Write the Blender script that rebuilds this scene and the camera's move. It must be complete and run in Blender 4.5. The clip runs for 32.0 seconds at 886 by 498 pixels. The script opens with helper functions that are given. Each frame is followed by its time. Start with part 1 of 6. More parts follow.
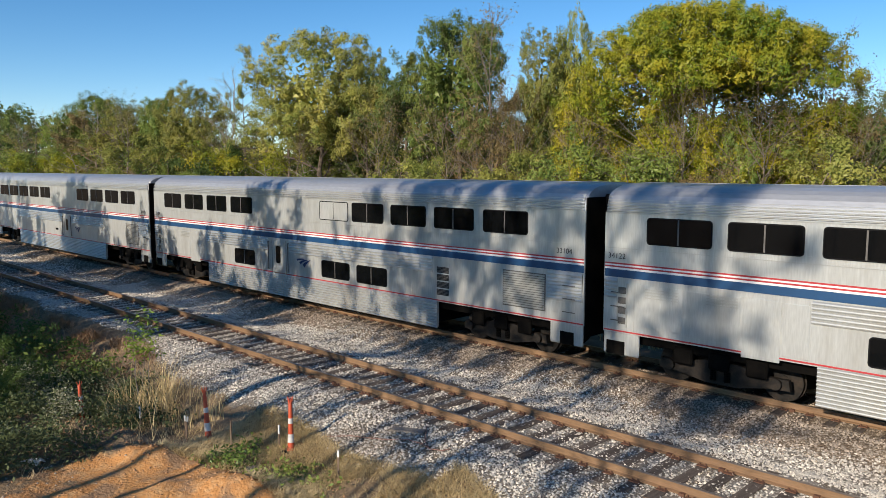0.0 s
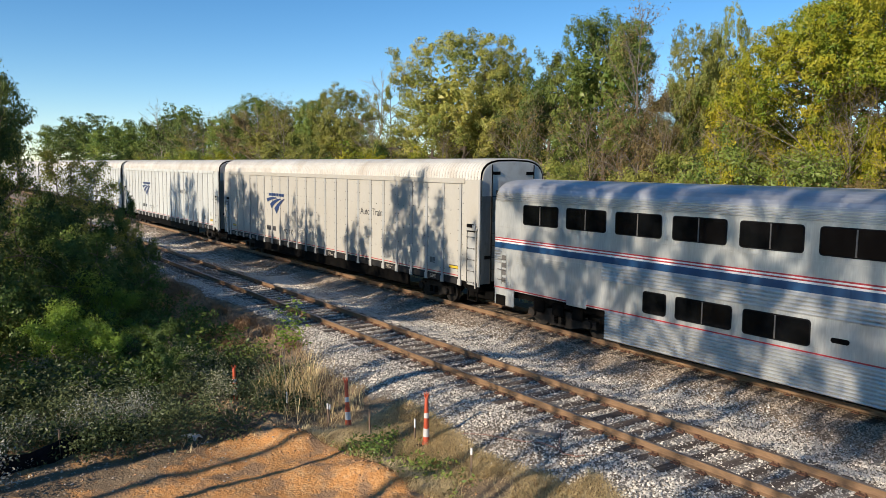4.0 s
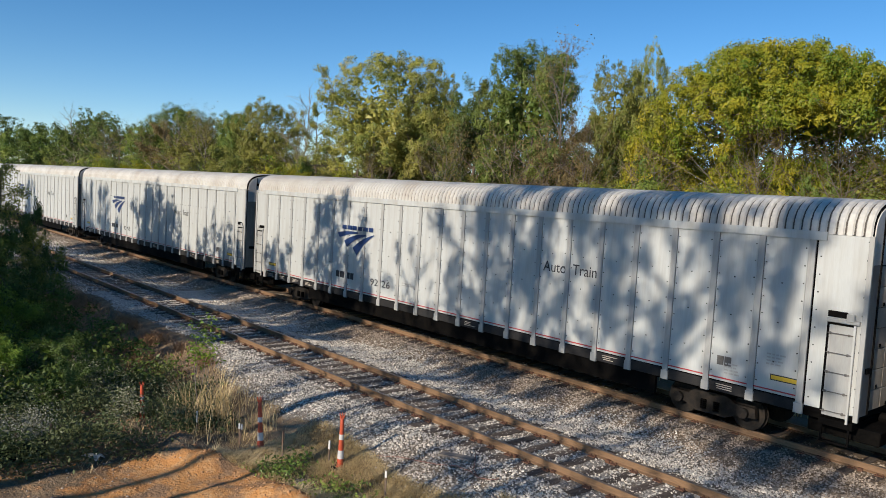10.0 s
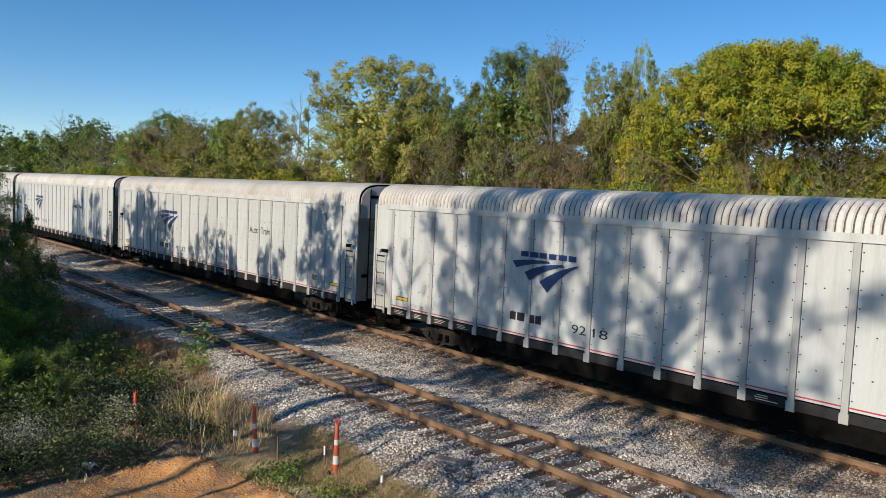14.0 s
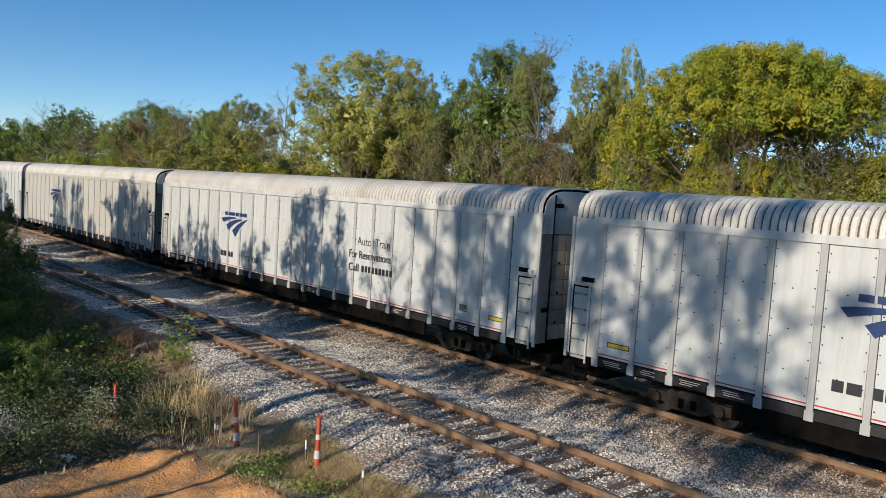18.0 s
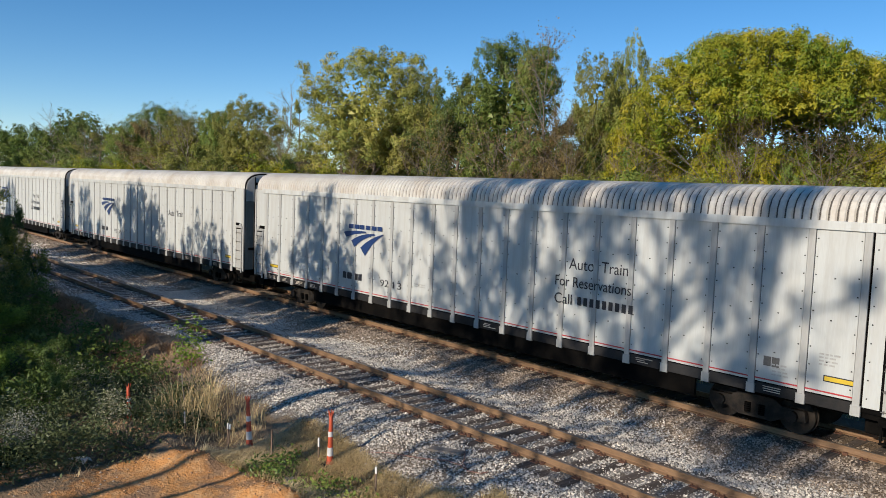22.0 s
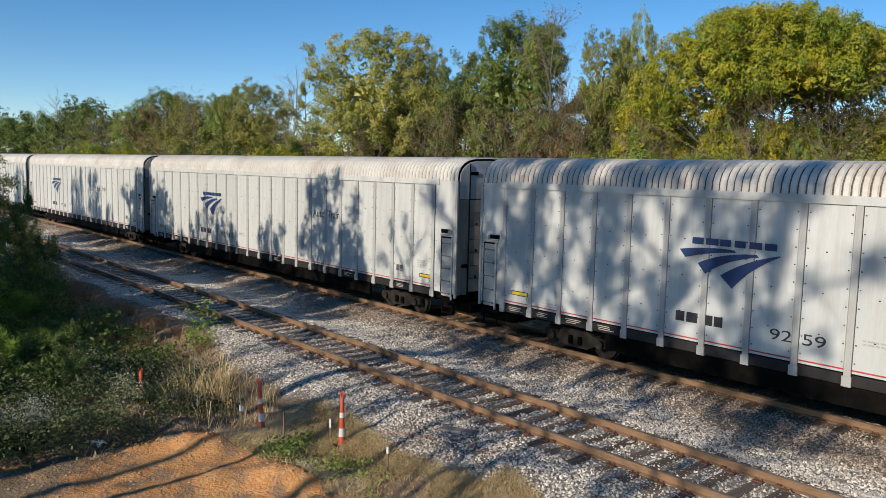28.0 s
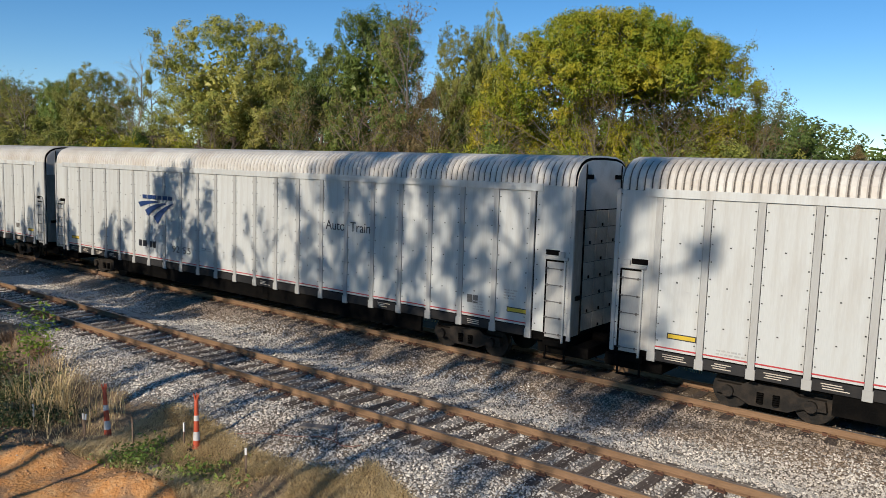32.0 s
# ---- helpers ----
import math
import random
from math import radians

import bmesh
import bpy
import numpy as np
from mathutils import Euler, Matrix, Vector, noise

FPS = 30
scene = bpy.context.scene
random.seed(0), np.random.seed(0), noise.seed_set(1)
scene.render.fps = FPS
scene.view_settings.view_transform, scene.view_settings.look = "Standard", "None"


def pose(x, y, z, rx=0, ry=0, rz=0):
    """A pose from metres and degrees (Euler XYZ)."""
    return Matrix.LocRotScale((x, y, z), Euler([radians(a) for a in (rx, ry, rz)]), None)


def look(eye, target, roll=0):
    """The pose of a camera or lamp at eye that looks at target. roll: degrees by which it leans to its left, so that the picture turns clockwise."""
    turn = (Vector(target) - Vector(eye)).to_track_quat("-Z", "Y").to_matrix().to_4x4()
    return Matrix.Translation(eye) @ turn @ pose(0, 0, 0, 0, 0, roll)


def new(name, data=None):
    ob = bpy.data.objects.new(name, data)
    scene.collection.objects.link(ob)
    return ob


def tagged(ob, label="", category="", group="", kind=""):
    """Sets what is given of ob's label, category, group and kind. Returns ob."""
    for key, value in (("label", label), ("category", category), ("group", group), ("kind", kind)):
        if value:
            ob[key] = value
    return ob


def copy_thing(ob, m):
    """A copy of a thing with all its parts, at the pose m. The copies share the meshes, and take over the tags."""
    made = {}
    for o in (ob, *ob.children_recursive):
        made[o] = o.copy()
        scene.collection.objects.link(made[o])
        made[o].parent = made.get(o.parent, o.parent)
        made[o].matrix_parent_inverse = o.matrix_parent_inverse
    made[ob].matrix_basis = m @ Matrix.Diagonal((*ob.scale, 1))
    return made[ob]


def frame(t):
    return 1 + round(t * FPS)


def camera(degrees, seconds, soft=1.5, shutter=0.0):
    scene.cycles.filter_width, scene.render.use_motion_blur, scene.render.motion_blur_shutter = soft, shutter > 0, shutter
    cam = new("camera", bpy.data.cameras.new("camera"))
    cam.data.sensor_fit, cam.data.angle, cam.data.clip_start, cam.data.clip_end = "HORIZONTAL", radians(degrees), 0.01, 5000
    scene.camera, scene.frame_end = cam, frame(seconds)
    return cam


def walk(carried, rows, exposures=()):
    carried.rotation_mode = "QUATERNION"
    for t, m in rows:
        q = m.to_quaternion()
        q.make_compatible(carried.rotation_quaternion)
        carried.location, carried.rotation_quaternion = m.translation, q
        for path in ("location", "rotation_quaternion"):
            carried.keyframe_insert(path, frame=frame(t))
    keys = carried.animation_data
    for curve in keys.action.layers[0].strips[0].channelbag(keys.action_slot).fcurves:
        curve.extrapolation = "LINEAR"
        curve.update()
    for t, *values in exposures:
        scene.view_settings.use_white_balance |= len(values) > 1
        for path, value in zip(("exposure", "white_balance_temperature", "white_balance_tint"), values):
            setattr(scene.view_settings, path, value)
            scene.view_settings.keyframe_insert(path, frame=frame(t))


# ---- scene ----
cam = camera(60.12, 32.0, soft=0.5)
EYE = (0.0, 0.0, 5.33)
PATH = [
    (0.0, pose(*EYE, 83.93, -0.01, 44.61)),
    (0.5, pose(*EYE, 84.09, -0.24, 49.80)),
    (1.0, pose(*EYE, 83.95, -0.23, 53.62)),
    (1.5, pose(*EYE, 83.65, -0.07, 56.24)),
    (2.0, pose(*EYE, 83.42, 0.22, 57.76)),
    (2.5, pose(*EYE, 83.36, 0.32, 58.34)),
    (3.0, pose(*EYE, 83.38, 0.31, 57.95)),
    (3.5, pose(*EYE, 83.53, 0.01, 56.78)),
    (4.0, pose(*EYE, 83.91, -0.64, 55.13)),
    (4.5, pose(*EYE, 84.32, -1.16, 53.32)),
    (6.5, pose(*EYE, 85.18, -2.83, 49.41)),
    (7.0, pose(*EYE, 85.38, -3.05, 49.06)),
    (7.5, pose(*EYE, 85.62, -3.15, 48.84)),
    (8.0, pose(*EYE, 85.81, -3.13, 48.82)),
    (8.5, pose(*EYE, 85.84, -3.11, 48.98)),
    (9.0, pose(*EYE, 85.79, -3.11, 49.27)),
    (9.5, pose(*EYE, 85.72, -3.15, 49.46)),
    (10.0, pose(*EYE, 85.69, -3.22, 49.53)),
    (10.5, pose(*EYE, 85.70, -3.27, 49.51)),
    (11.0, pose(*EYE, 85.71, -3.28, 49.43)),
    (11.5, pose(*EYE, 85.75, -3.29, 49.29)),
    (12.0, pose(*EYE, 85.84, -3.16, 49.15)),
    (12.5, pose(*EYE, 85.98, -3.10, 49.01)),
    (13.0, pose(*EYE, 86.02, -2.76, 48.88)),
    (13.5, pose(*EYE, 86.02, -2.59, 48.98)),
    (15.5, pose(*EYE, 85.84, -2.60, 48.66)),
    (16.0, pose(*EYE, 85.88, -2.85, 48.31)),
    (16.5, pose(*EYE, 85.89, -3.09, 48.00)),
    (17.0, pose(*EYE, 85.90, -3.35, 47.85)),
    (17.5, pose(*EYE, 85.85, -3.52, 47.85)),
    (18.0, pose(*EYE, 85.75, -3.53, 47.89)),
    (18.5, pose(*EYE, 85.67, -3.45, 48.00)),
    (19.0, pose(*EYE, 85.56, -3.19, 48.15)),
    (19.5, pose(*EYE, 85.52, -2.95, 48.33)),
    (20.0, pose(*EYE, 85.47, -2.52, 48.41)),
    (20.5, pose(*EYE, 85.40, -2.22, 48.50)),
    (21.0, pose(*EYE, 85.34, -2.10, 48.48)),
    (21.5, pose(*EYE, 85.29, -2.05, 48.45)),
    (22.0, pose(*EYE, 85.36, -2.19, 48.37)),
    (22.5, pose(*EYE, 85.47, -2.20, 48.33)),
    (23.0, pose(*EYE, 85.54, -2.04, 48.46)),
    (23.5, pose(*EYE, 85.50, -1.83, 48.72)),
    (24.0, pose(*EYE, 85.34, -1.56, 49.11)),
    (24.5, pose(*EYE, 85.08, -1.42, 49.45)),
    (25.0, pose(*EYE, 84.78, -1.21, 49.62)),
    (25.5, pose(*EYE, 84.58, -1.19, 49.65)),
    (27.5, pose(*EYE, 83.97, -1.21, 49.16)),
    (28.0, pose(*EYE, 83.90, -1.32, 48.90)),
    (28.5, pose(*EYE, 83.87, -1.36, 48.22)),
    (29.0, pose(*EYE, 83.93, -1.43, 46.99)),
    (29.5, pose(*EYE, 84.01, -1.53, 45.22)),
    (30.0, pose(*EYE, 84.11, -1.77, 43.21)),
    (30.5, pose(*EYE, 84.07, -1.85, 41.26)),
    (31.0, pose(*EYE, 83.95, -1.87, 39.74)),
    (31.5, pose(*EYE, 83.84, -1.84, 38.79)),
    (32.0, pose(*EYE, 83.73, -1.71, 38.36)),
]
EXPO = [(0.0, 0.13, 6850, 10), (1.0, 0.24, 6950, 10), (2.0, 0.30, 7000, 10), (3.5, 0.30, 7000, 10), (4.5, 0.16, 6900, 10), (7.0, 0.03, 6720, 10), (9.0, -0.02, 6680, 10), (23.0, -0.02, 6700, 10), (28.0, -0.04, 6720, 10), (32.0, -0.14, 6680, 10)]
walk(cam, PATH, EXPO)


# ---- light ----
SUN_AZ, SUN_EL = radians(6.0), radians(24.0)          # from -y towards +x, above the horizon
SUN_DIR = Vector((math.sin(SUN_AZ) * math.cos(SUN_EL), -math.cos(SUN_AZ) * math.cos(SUN_EL), math.sin(SUN_EL)))
world = bpy.data.worlds.new("sky")
scene.world = world
world.use_nodes = True
wn = world.node_tree.nodes
sky = wn.new("ShaderNodeTexSky")
sky.sky_type, sky.sun_disc = "NISHITA", False
sky.sun_elevation, sky.sun_rotation = SUN_EL, math.pi - SUN_AZ
sky.altitude, sky.air_density, sky.dust_density, sky.ozone_density = 300, 0.76, 0.0, 2.6
vivid = wn.new("ShaderNodeHueSaturation")
vivid.inputs["Saturation"].default_value = 1.28
world.node_tree.links.new(sky.outputs[0], vivid.inputs["Color"])
world.node_tree.links.new(vivid.outputs[0], wn["Background"].inputs[0])
wn["Background"].inputs[1].default_value = 0.137
sun_data = bpy.data.lights.new("sun", "SUN")
sun_data.energy, sun_data.angle, sun_data.color = 5.2, radians(0.45), (1.0, 0.91, 0.79)
sun = new("sun", sun_data)
sun.matrix_world = look(SUN_DIR * 100, (0, 0, 0))

# ---- materials ----
def shade(name, col, rough=0.7, metal=0.0, var=0.25, scale=3.0, fine=40.0, bump=0.2, dirt=None, dirt_amt=0.0, dirt_scale=1.2,
          rand=0.0, island=0.0, stretch=(1, 1, 1), coat=0.0, spec=0.5):
    """A surface with two scales of variation, dirt patches and fine relief."""
    m = bpy.data.materials.new(name)
    m.use_nodes = True
    nt = m.node_tree
    n, ln = nt.nodes, nt.links.new
    b = n["Principled BSDF"]
    b.inputs["Roughness"].default_value, b.inputs["Metallic"].default_value = rough, metal
    b.inputs["Coat Weight"].default_value, b.inputs["Specular IOR Level"].default_value = coat, spec
    tc = n.new("ShaderNodeTexCoord")
    mp = n.new("ShaderNodeMapping")
    mp.inputs["Scale"].default_value = stretch
    ln(tc.outputs["Object"], mp.inputs[0])
    big, small = n.new("ShaderNodeTexNoise"), n.new("ShaderNodeTexNoise")
    big.inputs["Scale"].default_value, small.inputs["Scale"].default_value = scale, fine
    big.inputs["Detail"].default_value, small.inputs["Detail"].default_value = 4, 3
    ln(mp.outputs[0], big.inputs["Vector"]), ln(mp.outputs[0], small.inputs["Vector"])
    add = n.new("ShaderNodeMath")
    add.operation = "ADD"
    ln(big.outputs[0], add.inputs[0]), ln(small.outputs[0], add.inputs[1])
    rng = n.new("ShaderNodeMapRange")
    rng.inputs[1].default_value, rng.inputs[2].default_value = 0.6, 1.4
    rng.inputs[3].default_value, rng.inputs[4].default_value = 1 - var, 1 + var
    ln(add.outputs[0], rng.inputs[0])
    val = rng.outputs[0]
    for socket, amount in (("r", rand), ("i", island)):
        if amount:
            src = n.new("ShaderNodeObjectInfo").outputs["Random"] if socket == "r" else n.new("ShaderNodeNewGeometry").outputs["Random Per Island"]
            mr = n.new("ShaderNodeMapRange")
            mr.inputs[3].default_value, mr.inputs[4].default_value = 1 - amount, 1 + amount
            ln(src, mr.inputs[0])
            mu = n.new("ShaderNodeMath")
            mu.operation = "MULTIPLY"
            ln(val, mu.inputs[0]), ln(mr.outputs[0], mu.inputs[1])
            val = mu.outputs[0]
    mul = n.new("ShaderNodeMix")
    mul.data_type, mul.blend_type = "RGBA", "MULTIPLY"
    mul.inputs[0].default_value = 1
    mul.inputs[6].default_value = (*col, 1)
    ln(val, mul.inputs[7])
    out = mul.outputs[2]
    if dirt:
        dn = n.new("ShaderNodeTexNoise")
        dn.inputs["Scale"].default_value, dn.inputs["Detail"].default_value, dn.inputs["Roughness"].default_value = dirt_scale, 6, 0.65
        ln(mp.outputs[0], dn.inputs["Vector"])
        dr = n.new("ShaderNodeMapRange")
        dr.inputs[1].default_value, dr.inputs[2].default_value = 0.45, 0.75
        dr.inputs[3].default_value, dr.inputs[4].default_value = 0, dirt_amt
        ln(dn.outputs[0], dr.inputs[0])
        dm = n.new("ShaderNodeMix")
        dm.data_type = "RGBA"
        ln(dr.outputs[0], dm.inputs[0]), ln(out, dm.inputs[6])
        dm.inputs[7].default_value = (*dirt, 1)
        out = dm.outputs[2]
    ln(out, b.inputs["Base Color"])
    if bump:
        bp = n.new("ShaderNodeBump")
        bp.inputs["Strength"].default_value, bp.inputs["Distance"].default_value = bump, 0.02
        ln(small.outputs[0], bp.inputs["Height"])
        ln(bp.outputs[0], b.inputs["Normal"])
    return m


def leafy(name, col, col2, trans=0.22):
    """Leaves: colour varies from leaf to leaf and from plant to plant; light shines through a little."""
    m = bpy.data.materials.new(name)
    m.use_nodes = True
    nt = m.node_tree
    n, ln = nt.nodes, nt.links.new
    for x in list(n):
        n.remove(x)
    outn = n.new("ShaderNodeOutputMaterial")
    geo, info = n.new("ShaderNodeNewGeometry"), n.new("ShaderNodeObjectInfo")
    mix = n.new("ShaderNodeMix")
    mix.data_type = "RGBA"
    tc, nz = n.new("ShaderNodeTexCoord"), n.new("ShaderNodeTexNoise")
    nz.inputs["Scale"].default_value = 0.55
    ln(tc.outputs["Object"], nz.inputs["Vector"])
    av = n.new("ShaderNodeMath")
    av.operation = "MULTIPLY_ADD"
    av.inputs[1].default_value, av.inputs[2].default_value = 0.45, -0.08
    ln(geo.outputs["Random Per Island"], av.inputs[0])
    ad = n.new("ShaderNodeMath")
    ad.operation, ad.use_clamp = "ADD", True
    mr0 = n.new("ShaderNodeMapRange")
    mr0.inputs[1].default_value, mr0.inputs[2].default_value = 0.35, 0.7
    mr0.inputs[4].default_value = 0.8
    ln(nz.outputs[0], mr0.inputs[0])
    ln(av.outputs[0], ad.inputs[0]), ln(mr0.outputs[0], ad.inputs[1])
    ln(ad.outputs[0], mix.inputs[0])
    mix.inputs[6].default_value, mix.inputs[7].default_value = (*col, 1), (*col2, 1)
    hue = n.new("ShaderNodeHueSaturation")
    mr = n.new("ShaderNodeMapRange")
    mr.inputs[3].default_value, mr.inputs[4].default_value = 0.75, 1.25
    ln(info.outputs["Random"], mr.inputs[0])
    ln(mr.outputs[0], hue.inputs["Value"]), ln(mix.outputs[2], hue.inputs["Color"])
    d, t, g = n.new("ShaderNodeBsdfDiffuse"), n.new("ShaderNodeBsdfTranslucent"), n.new("ShaderNodeBsdfGlossy")
    g.inputs["Roughness"].default_value = 0.45
    ms, mg = n.new("ShaderNodeMixShader"), n.new("ShaderNodeMixShader")
    ms.inputs[0].default_value, mg.inputs[0].default_value = trans, 0.02
    ln(hue.outputs[0], d.inputs[0]), ln(hue.outputs[0], t.inputs[0])
    ln(d.outputs[0], ms.inputs[1]), ln(t.outputs[0], ms.inputs[2])
    ln(ms.outputs[0], mg.inputs[1]), ln(g.outputs[0], mg.inputs[2])
    ln(mg.outputs[0], outn.inputs[0])
    return m


M = {}
M["white"] = shade("white_car_paint", (0.495, 0.508, 0.487), 0.5, 0, 0.07, 0.6, 25, 0.05, (0.31, 0.27, 0.22), 0.7, 0.9, rand=0.06, stretch=(2.2, 1, 0.22))
M["cream"] = shade("dirty_cream_car_paint", (0.425, 0.402, 0.352), 0.55, 0, 0.07, 0.6, 25, 0.05, (0.34, 0.28, 0.20), 0.5, 0.5, rand=0.05, stretch=(1, 1, 0.35))
M["post"] = shade("grey_white_post_paint", (0.375, 0.375, 0.355), 0.5, 0, 0.10, 1.2, 25, 0.05, (0.26, 0.215, 0.17), 0.5, 1.5, stretch=(2, 1, 0.3))
M["galv"] = shade("weathered_galvanised_roof", (0.57, 0.545, 0.49), 0.5, 0.06, 0.16, 0.8, 12, 0.05, (0.38, 0.30, 0.22), 0.6, 0.7, rand=0.08)
M["skirt"] = shade("dark_grey_skirt_plate", (0.026, 0.026, 0.027), 0.6, 0, 0.25, 2, 30, 0.1, (0.05, 0.04, 0.03), 0.4, 2, rand=0.2, spec=0.12)
# base colour goes near black to hold the shade under the cars, besides grime
M["under"] = shade("grimy_black_steel_with_shade", (0.0045, 0.0042, 0.004), 0.8, 0, 0.4, 3, 30, 0.3, (0.012, 0.009, 0.006), 0.5, 3, spec=0.04)
M["bogie"] = shade("dusty_cast_steel", (0.022, 0.020, 0.018), 0.7, 0.2, 0.4, 4, 30, 0.3, (0.07, 0.05, 0.035), 0.6, 4, spec=0.15)
M["red"] = shade("red_stripe_paint", (0.42, 0.035, 0.04), 0.45, 0, 0.1, 2, 20, 0)
M["blue"] = shade("blue_stripe_paint", (0.014, 0.062, 0.15), 0.40, 0, 0.1, 1, 20, 0)
M["navy"] = shade("navy_decal", (0.012, 0.035, 0.12), 0.45, 0, 0.15, 2, 25, 0)
M["ink"] = shade("black_lettering", (0.02, 0.02, 0.025), 0.5, 0, 0.2, 5, 30, 0)
M["yellow"] = shade("yellow_decal", (0.55, 0.38, 0.03), 0.5, 0, 0.1, 5, 30, 0)
M["steel"] = shade("dull_stainless_steel", (0.57, 0.58, 0.56), 0.30, 0.40, 0.18, 0.9, 18, 0.04, (0.27, 0.25, 0.21), 0.6, 0.9, stretch=(1.6, 1, 0.22), rand=0.05)
M["flute"] = shade("fluted_stainless_steel", (0.53, 0.535, 0.51), 0.28, 0.55, 0.12, 0.8, 14, 0.03, (0.30, 0.25, 0.19), 0.4, 0.6, stretch=(1, 1, 0.5), rand=0.05)
M["sroof"] = shade("ribbed_stainless_roof", (0.42, 0.43, 0.45), 0.36, 0.45, 0.14, 0.6, 14, 0.03, (0.28, 0.25, 0.22), 0.35, 0.5, stretch=(0.3, 1, 1))
M["stripew"] = shade("white_stripe", (0.75, 0.74, 0.72), 0.45, 0, 0.06, 2, 20, 0)
M["rubber"] = shade("black_rubber", (0.006, 0.006, 0.0065), 0.7, 0, 0.3, 4, 30, 0.2, spec=0.12)
M["glass"] = shade("dark_tinted_glass", (0.004, 0.0045, 0.005), 0.05, 0, 0.2, 1, 5, 0)
M["glass"].node_tree.nodes["Principled BSDF"].inputs["Specular IOR Level"].default_value = 0.22
M["groove"] = shade("dark_roof_grooves", (0.075, 0.065, 0.055), 0.8, 0, 0.3, 2, 20, 0.1, rand=0.1)
M["recess"] = shade("grey_step_recess", (0.13, 0.12, 0.11), 0.6, 0.2, 0.3, 3, 20, 0.1)
M["doorgrime"] = shade("grimy_end_sheet", (0.36, 0.31, 0.26), 0.75, 0, 0.2, 1.5, 20, 0.1, (0.12, 0.095, 0.07), 0.7, 1.2, stretch=(1, 1, 0.3))
M["doorwhite"] = shade("dirty_white_end_panels", (0.52, 0.455, 0.375), 0.6, 0, 0.2, 2, 20, 0.1, (0.17, 0.125, 0.09), 0.7, 2, rand=0.12)
M["doorwhite2"] = shade("white_door_top", (0.56, 0.54, 0.50), 0.5, 0, 0.1, 1, 20, 0.05, (0.28, 0.22, 0.17), 0.5, 1.5)
M["rail"] = shade("rusty_rail_steel", (0.235, 0.14, 0.075), 0.75, 0.15, 0.3, 4, 40, 0.3, (0.15, 0.085, 0.05), 0.6, 2, stretch=(0.2, 1, 1))
M["railtop"] = shade("worn_rail_head", (0.28, 0.22, 0.17), 0.4, 0.7, 0.25, 2, 30, 0.05, (0.16, 0.09, 0.05), 0.6, 1.5, stretch=(0.2, 1, 1))
M["tie"] = shade("creosoted_timber_tie", (0.075, 0.055, 0.042), 0.9, 0, 0.35, 3, 25, 0.6, (0.20, 0.16, 0.13), 0.6, 4, rand=0.35, stretch=(5, 0.6, 5))
M["rust"] = shade("rust_brown_fastenings", (0.13, 0.06, 0.035), 0.85, 0.1, 0.3, 8, 40, 0.3)
M["stone"] = shade("granite_ballast_stone", (0.62, 0.565, 0.48), 0.85, 0, 0.2, 0.5, 14, 0.3, (0.33, 0.255, 0.19), 0.6, 0.35, island=0.36)
M["stone_main"] = shade("rusty_fouled_ballast_stone", (0.40, 0.325, 0.25), 0.88, 0, 0.2, 0.5, 14, 0.3, (0.22, 0.15, 0.10), 0.7, 0.5, island=0.36)
M["bark"] = shade("grey_bark", (0.17, 0.13, 0.10), 0.9, 0, 0.35, 3, 18, 0.6, rand=0.3, stretch=(1, 1, 0.2))
M["twig"] = shade("grey_brown_brush", (0.20, 0.165, 0.13), 0.9, 0, 0.3, 3, 20, 0.3, rand=0.25)
M["dead"] = shade("bleached_bare_wood", (0.25, 0.215, 0.18), 0.85, 0, 0.3, 3, 20, 0.4, rand=0.2, stretch=(1, 1, 0.2))
M["orange"] = shade("orange_plastic", (0.50, 0.075, 0.03), 0.5, 0, 0.15, 3, 30, 0.05, (0.35, 0.12, 0.06), 0.5, 4)
M["reflect"] = shade("white_reflective_band", (0.58, 0.57, 0.55), 0.4, 0, 0.15, 4, 30, 0.03, (0.4, 0.35, 0.3), 0.4, 5)
M["leaf_y"] = leafy("yellowing_leaves", (0.108, 0.190, 0.019), (0.44, 0.365, 0.028))
M["leaf_h"] = leafy("mid_green_leaves", (0.048, 0.090, 0.022), (0.165, 0.205, 0.048))
M["leaf_g"] = leafy("green_leaves", (0.095, 0.165, 0.035), (0.265, 0.305, 0.066))
M["leaf_o"] = leafy("olive_leaves", (0.140, 0.190, 0.042), (0.37, 0.335, 0.078))
M["leaf_p"] = leafy("pale_olive_leaves", (0.178, 0.218, 0.048), (0.415, 0.365, 0.088))
M["leaf_b"] = leafy("browning_leaves", (0.16, 0.125, 0.055), (0.30, 0.21, 0.085))
M["leaf_d"] = leafy("dark_green_leaves", (0.028, 0.062, 0.015), (0.13, 0.185, 0.045))
# fresh green raised in brightness: sunlight on bushes and sapling sits in the colour
M["sapleaf"] = leafy("fresh_sunlit_green_leaves", (0.15, 0.25, 0.035), (0.30, 0.38, 0.065), 0.35)
M["leaf_w"] = leafy("dusty_green_weed_leaves", (0.045, 0.070, 0.026), (0.14, 0.16, 0.070))
M["leaf_k"] = leafy("grey_green_weed_leaves", (0.19, 0.215, 0.12), (0.40, 0.39, 0.26))
M["straw"] = leafy("dry_straw", (0.55, 0.41, 0.20), (0.78, 0.62, 0.36), 0.25)
M["redweed"] = leafy("reddish_dry_weeds", (0.25, 0.155, 0.09), (0.38, 0.25, 0.145), 0.25)


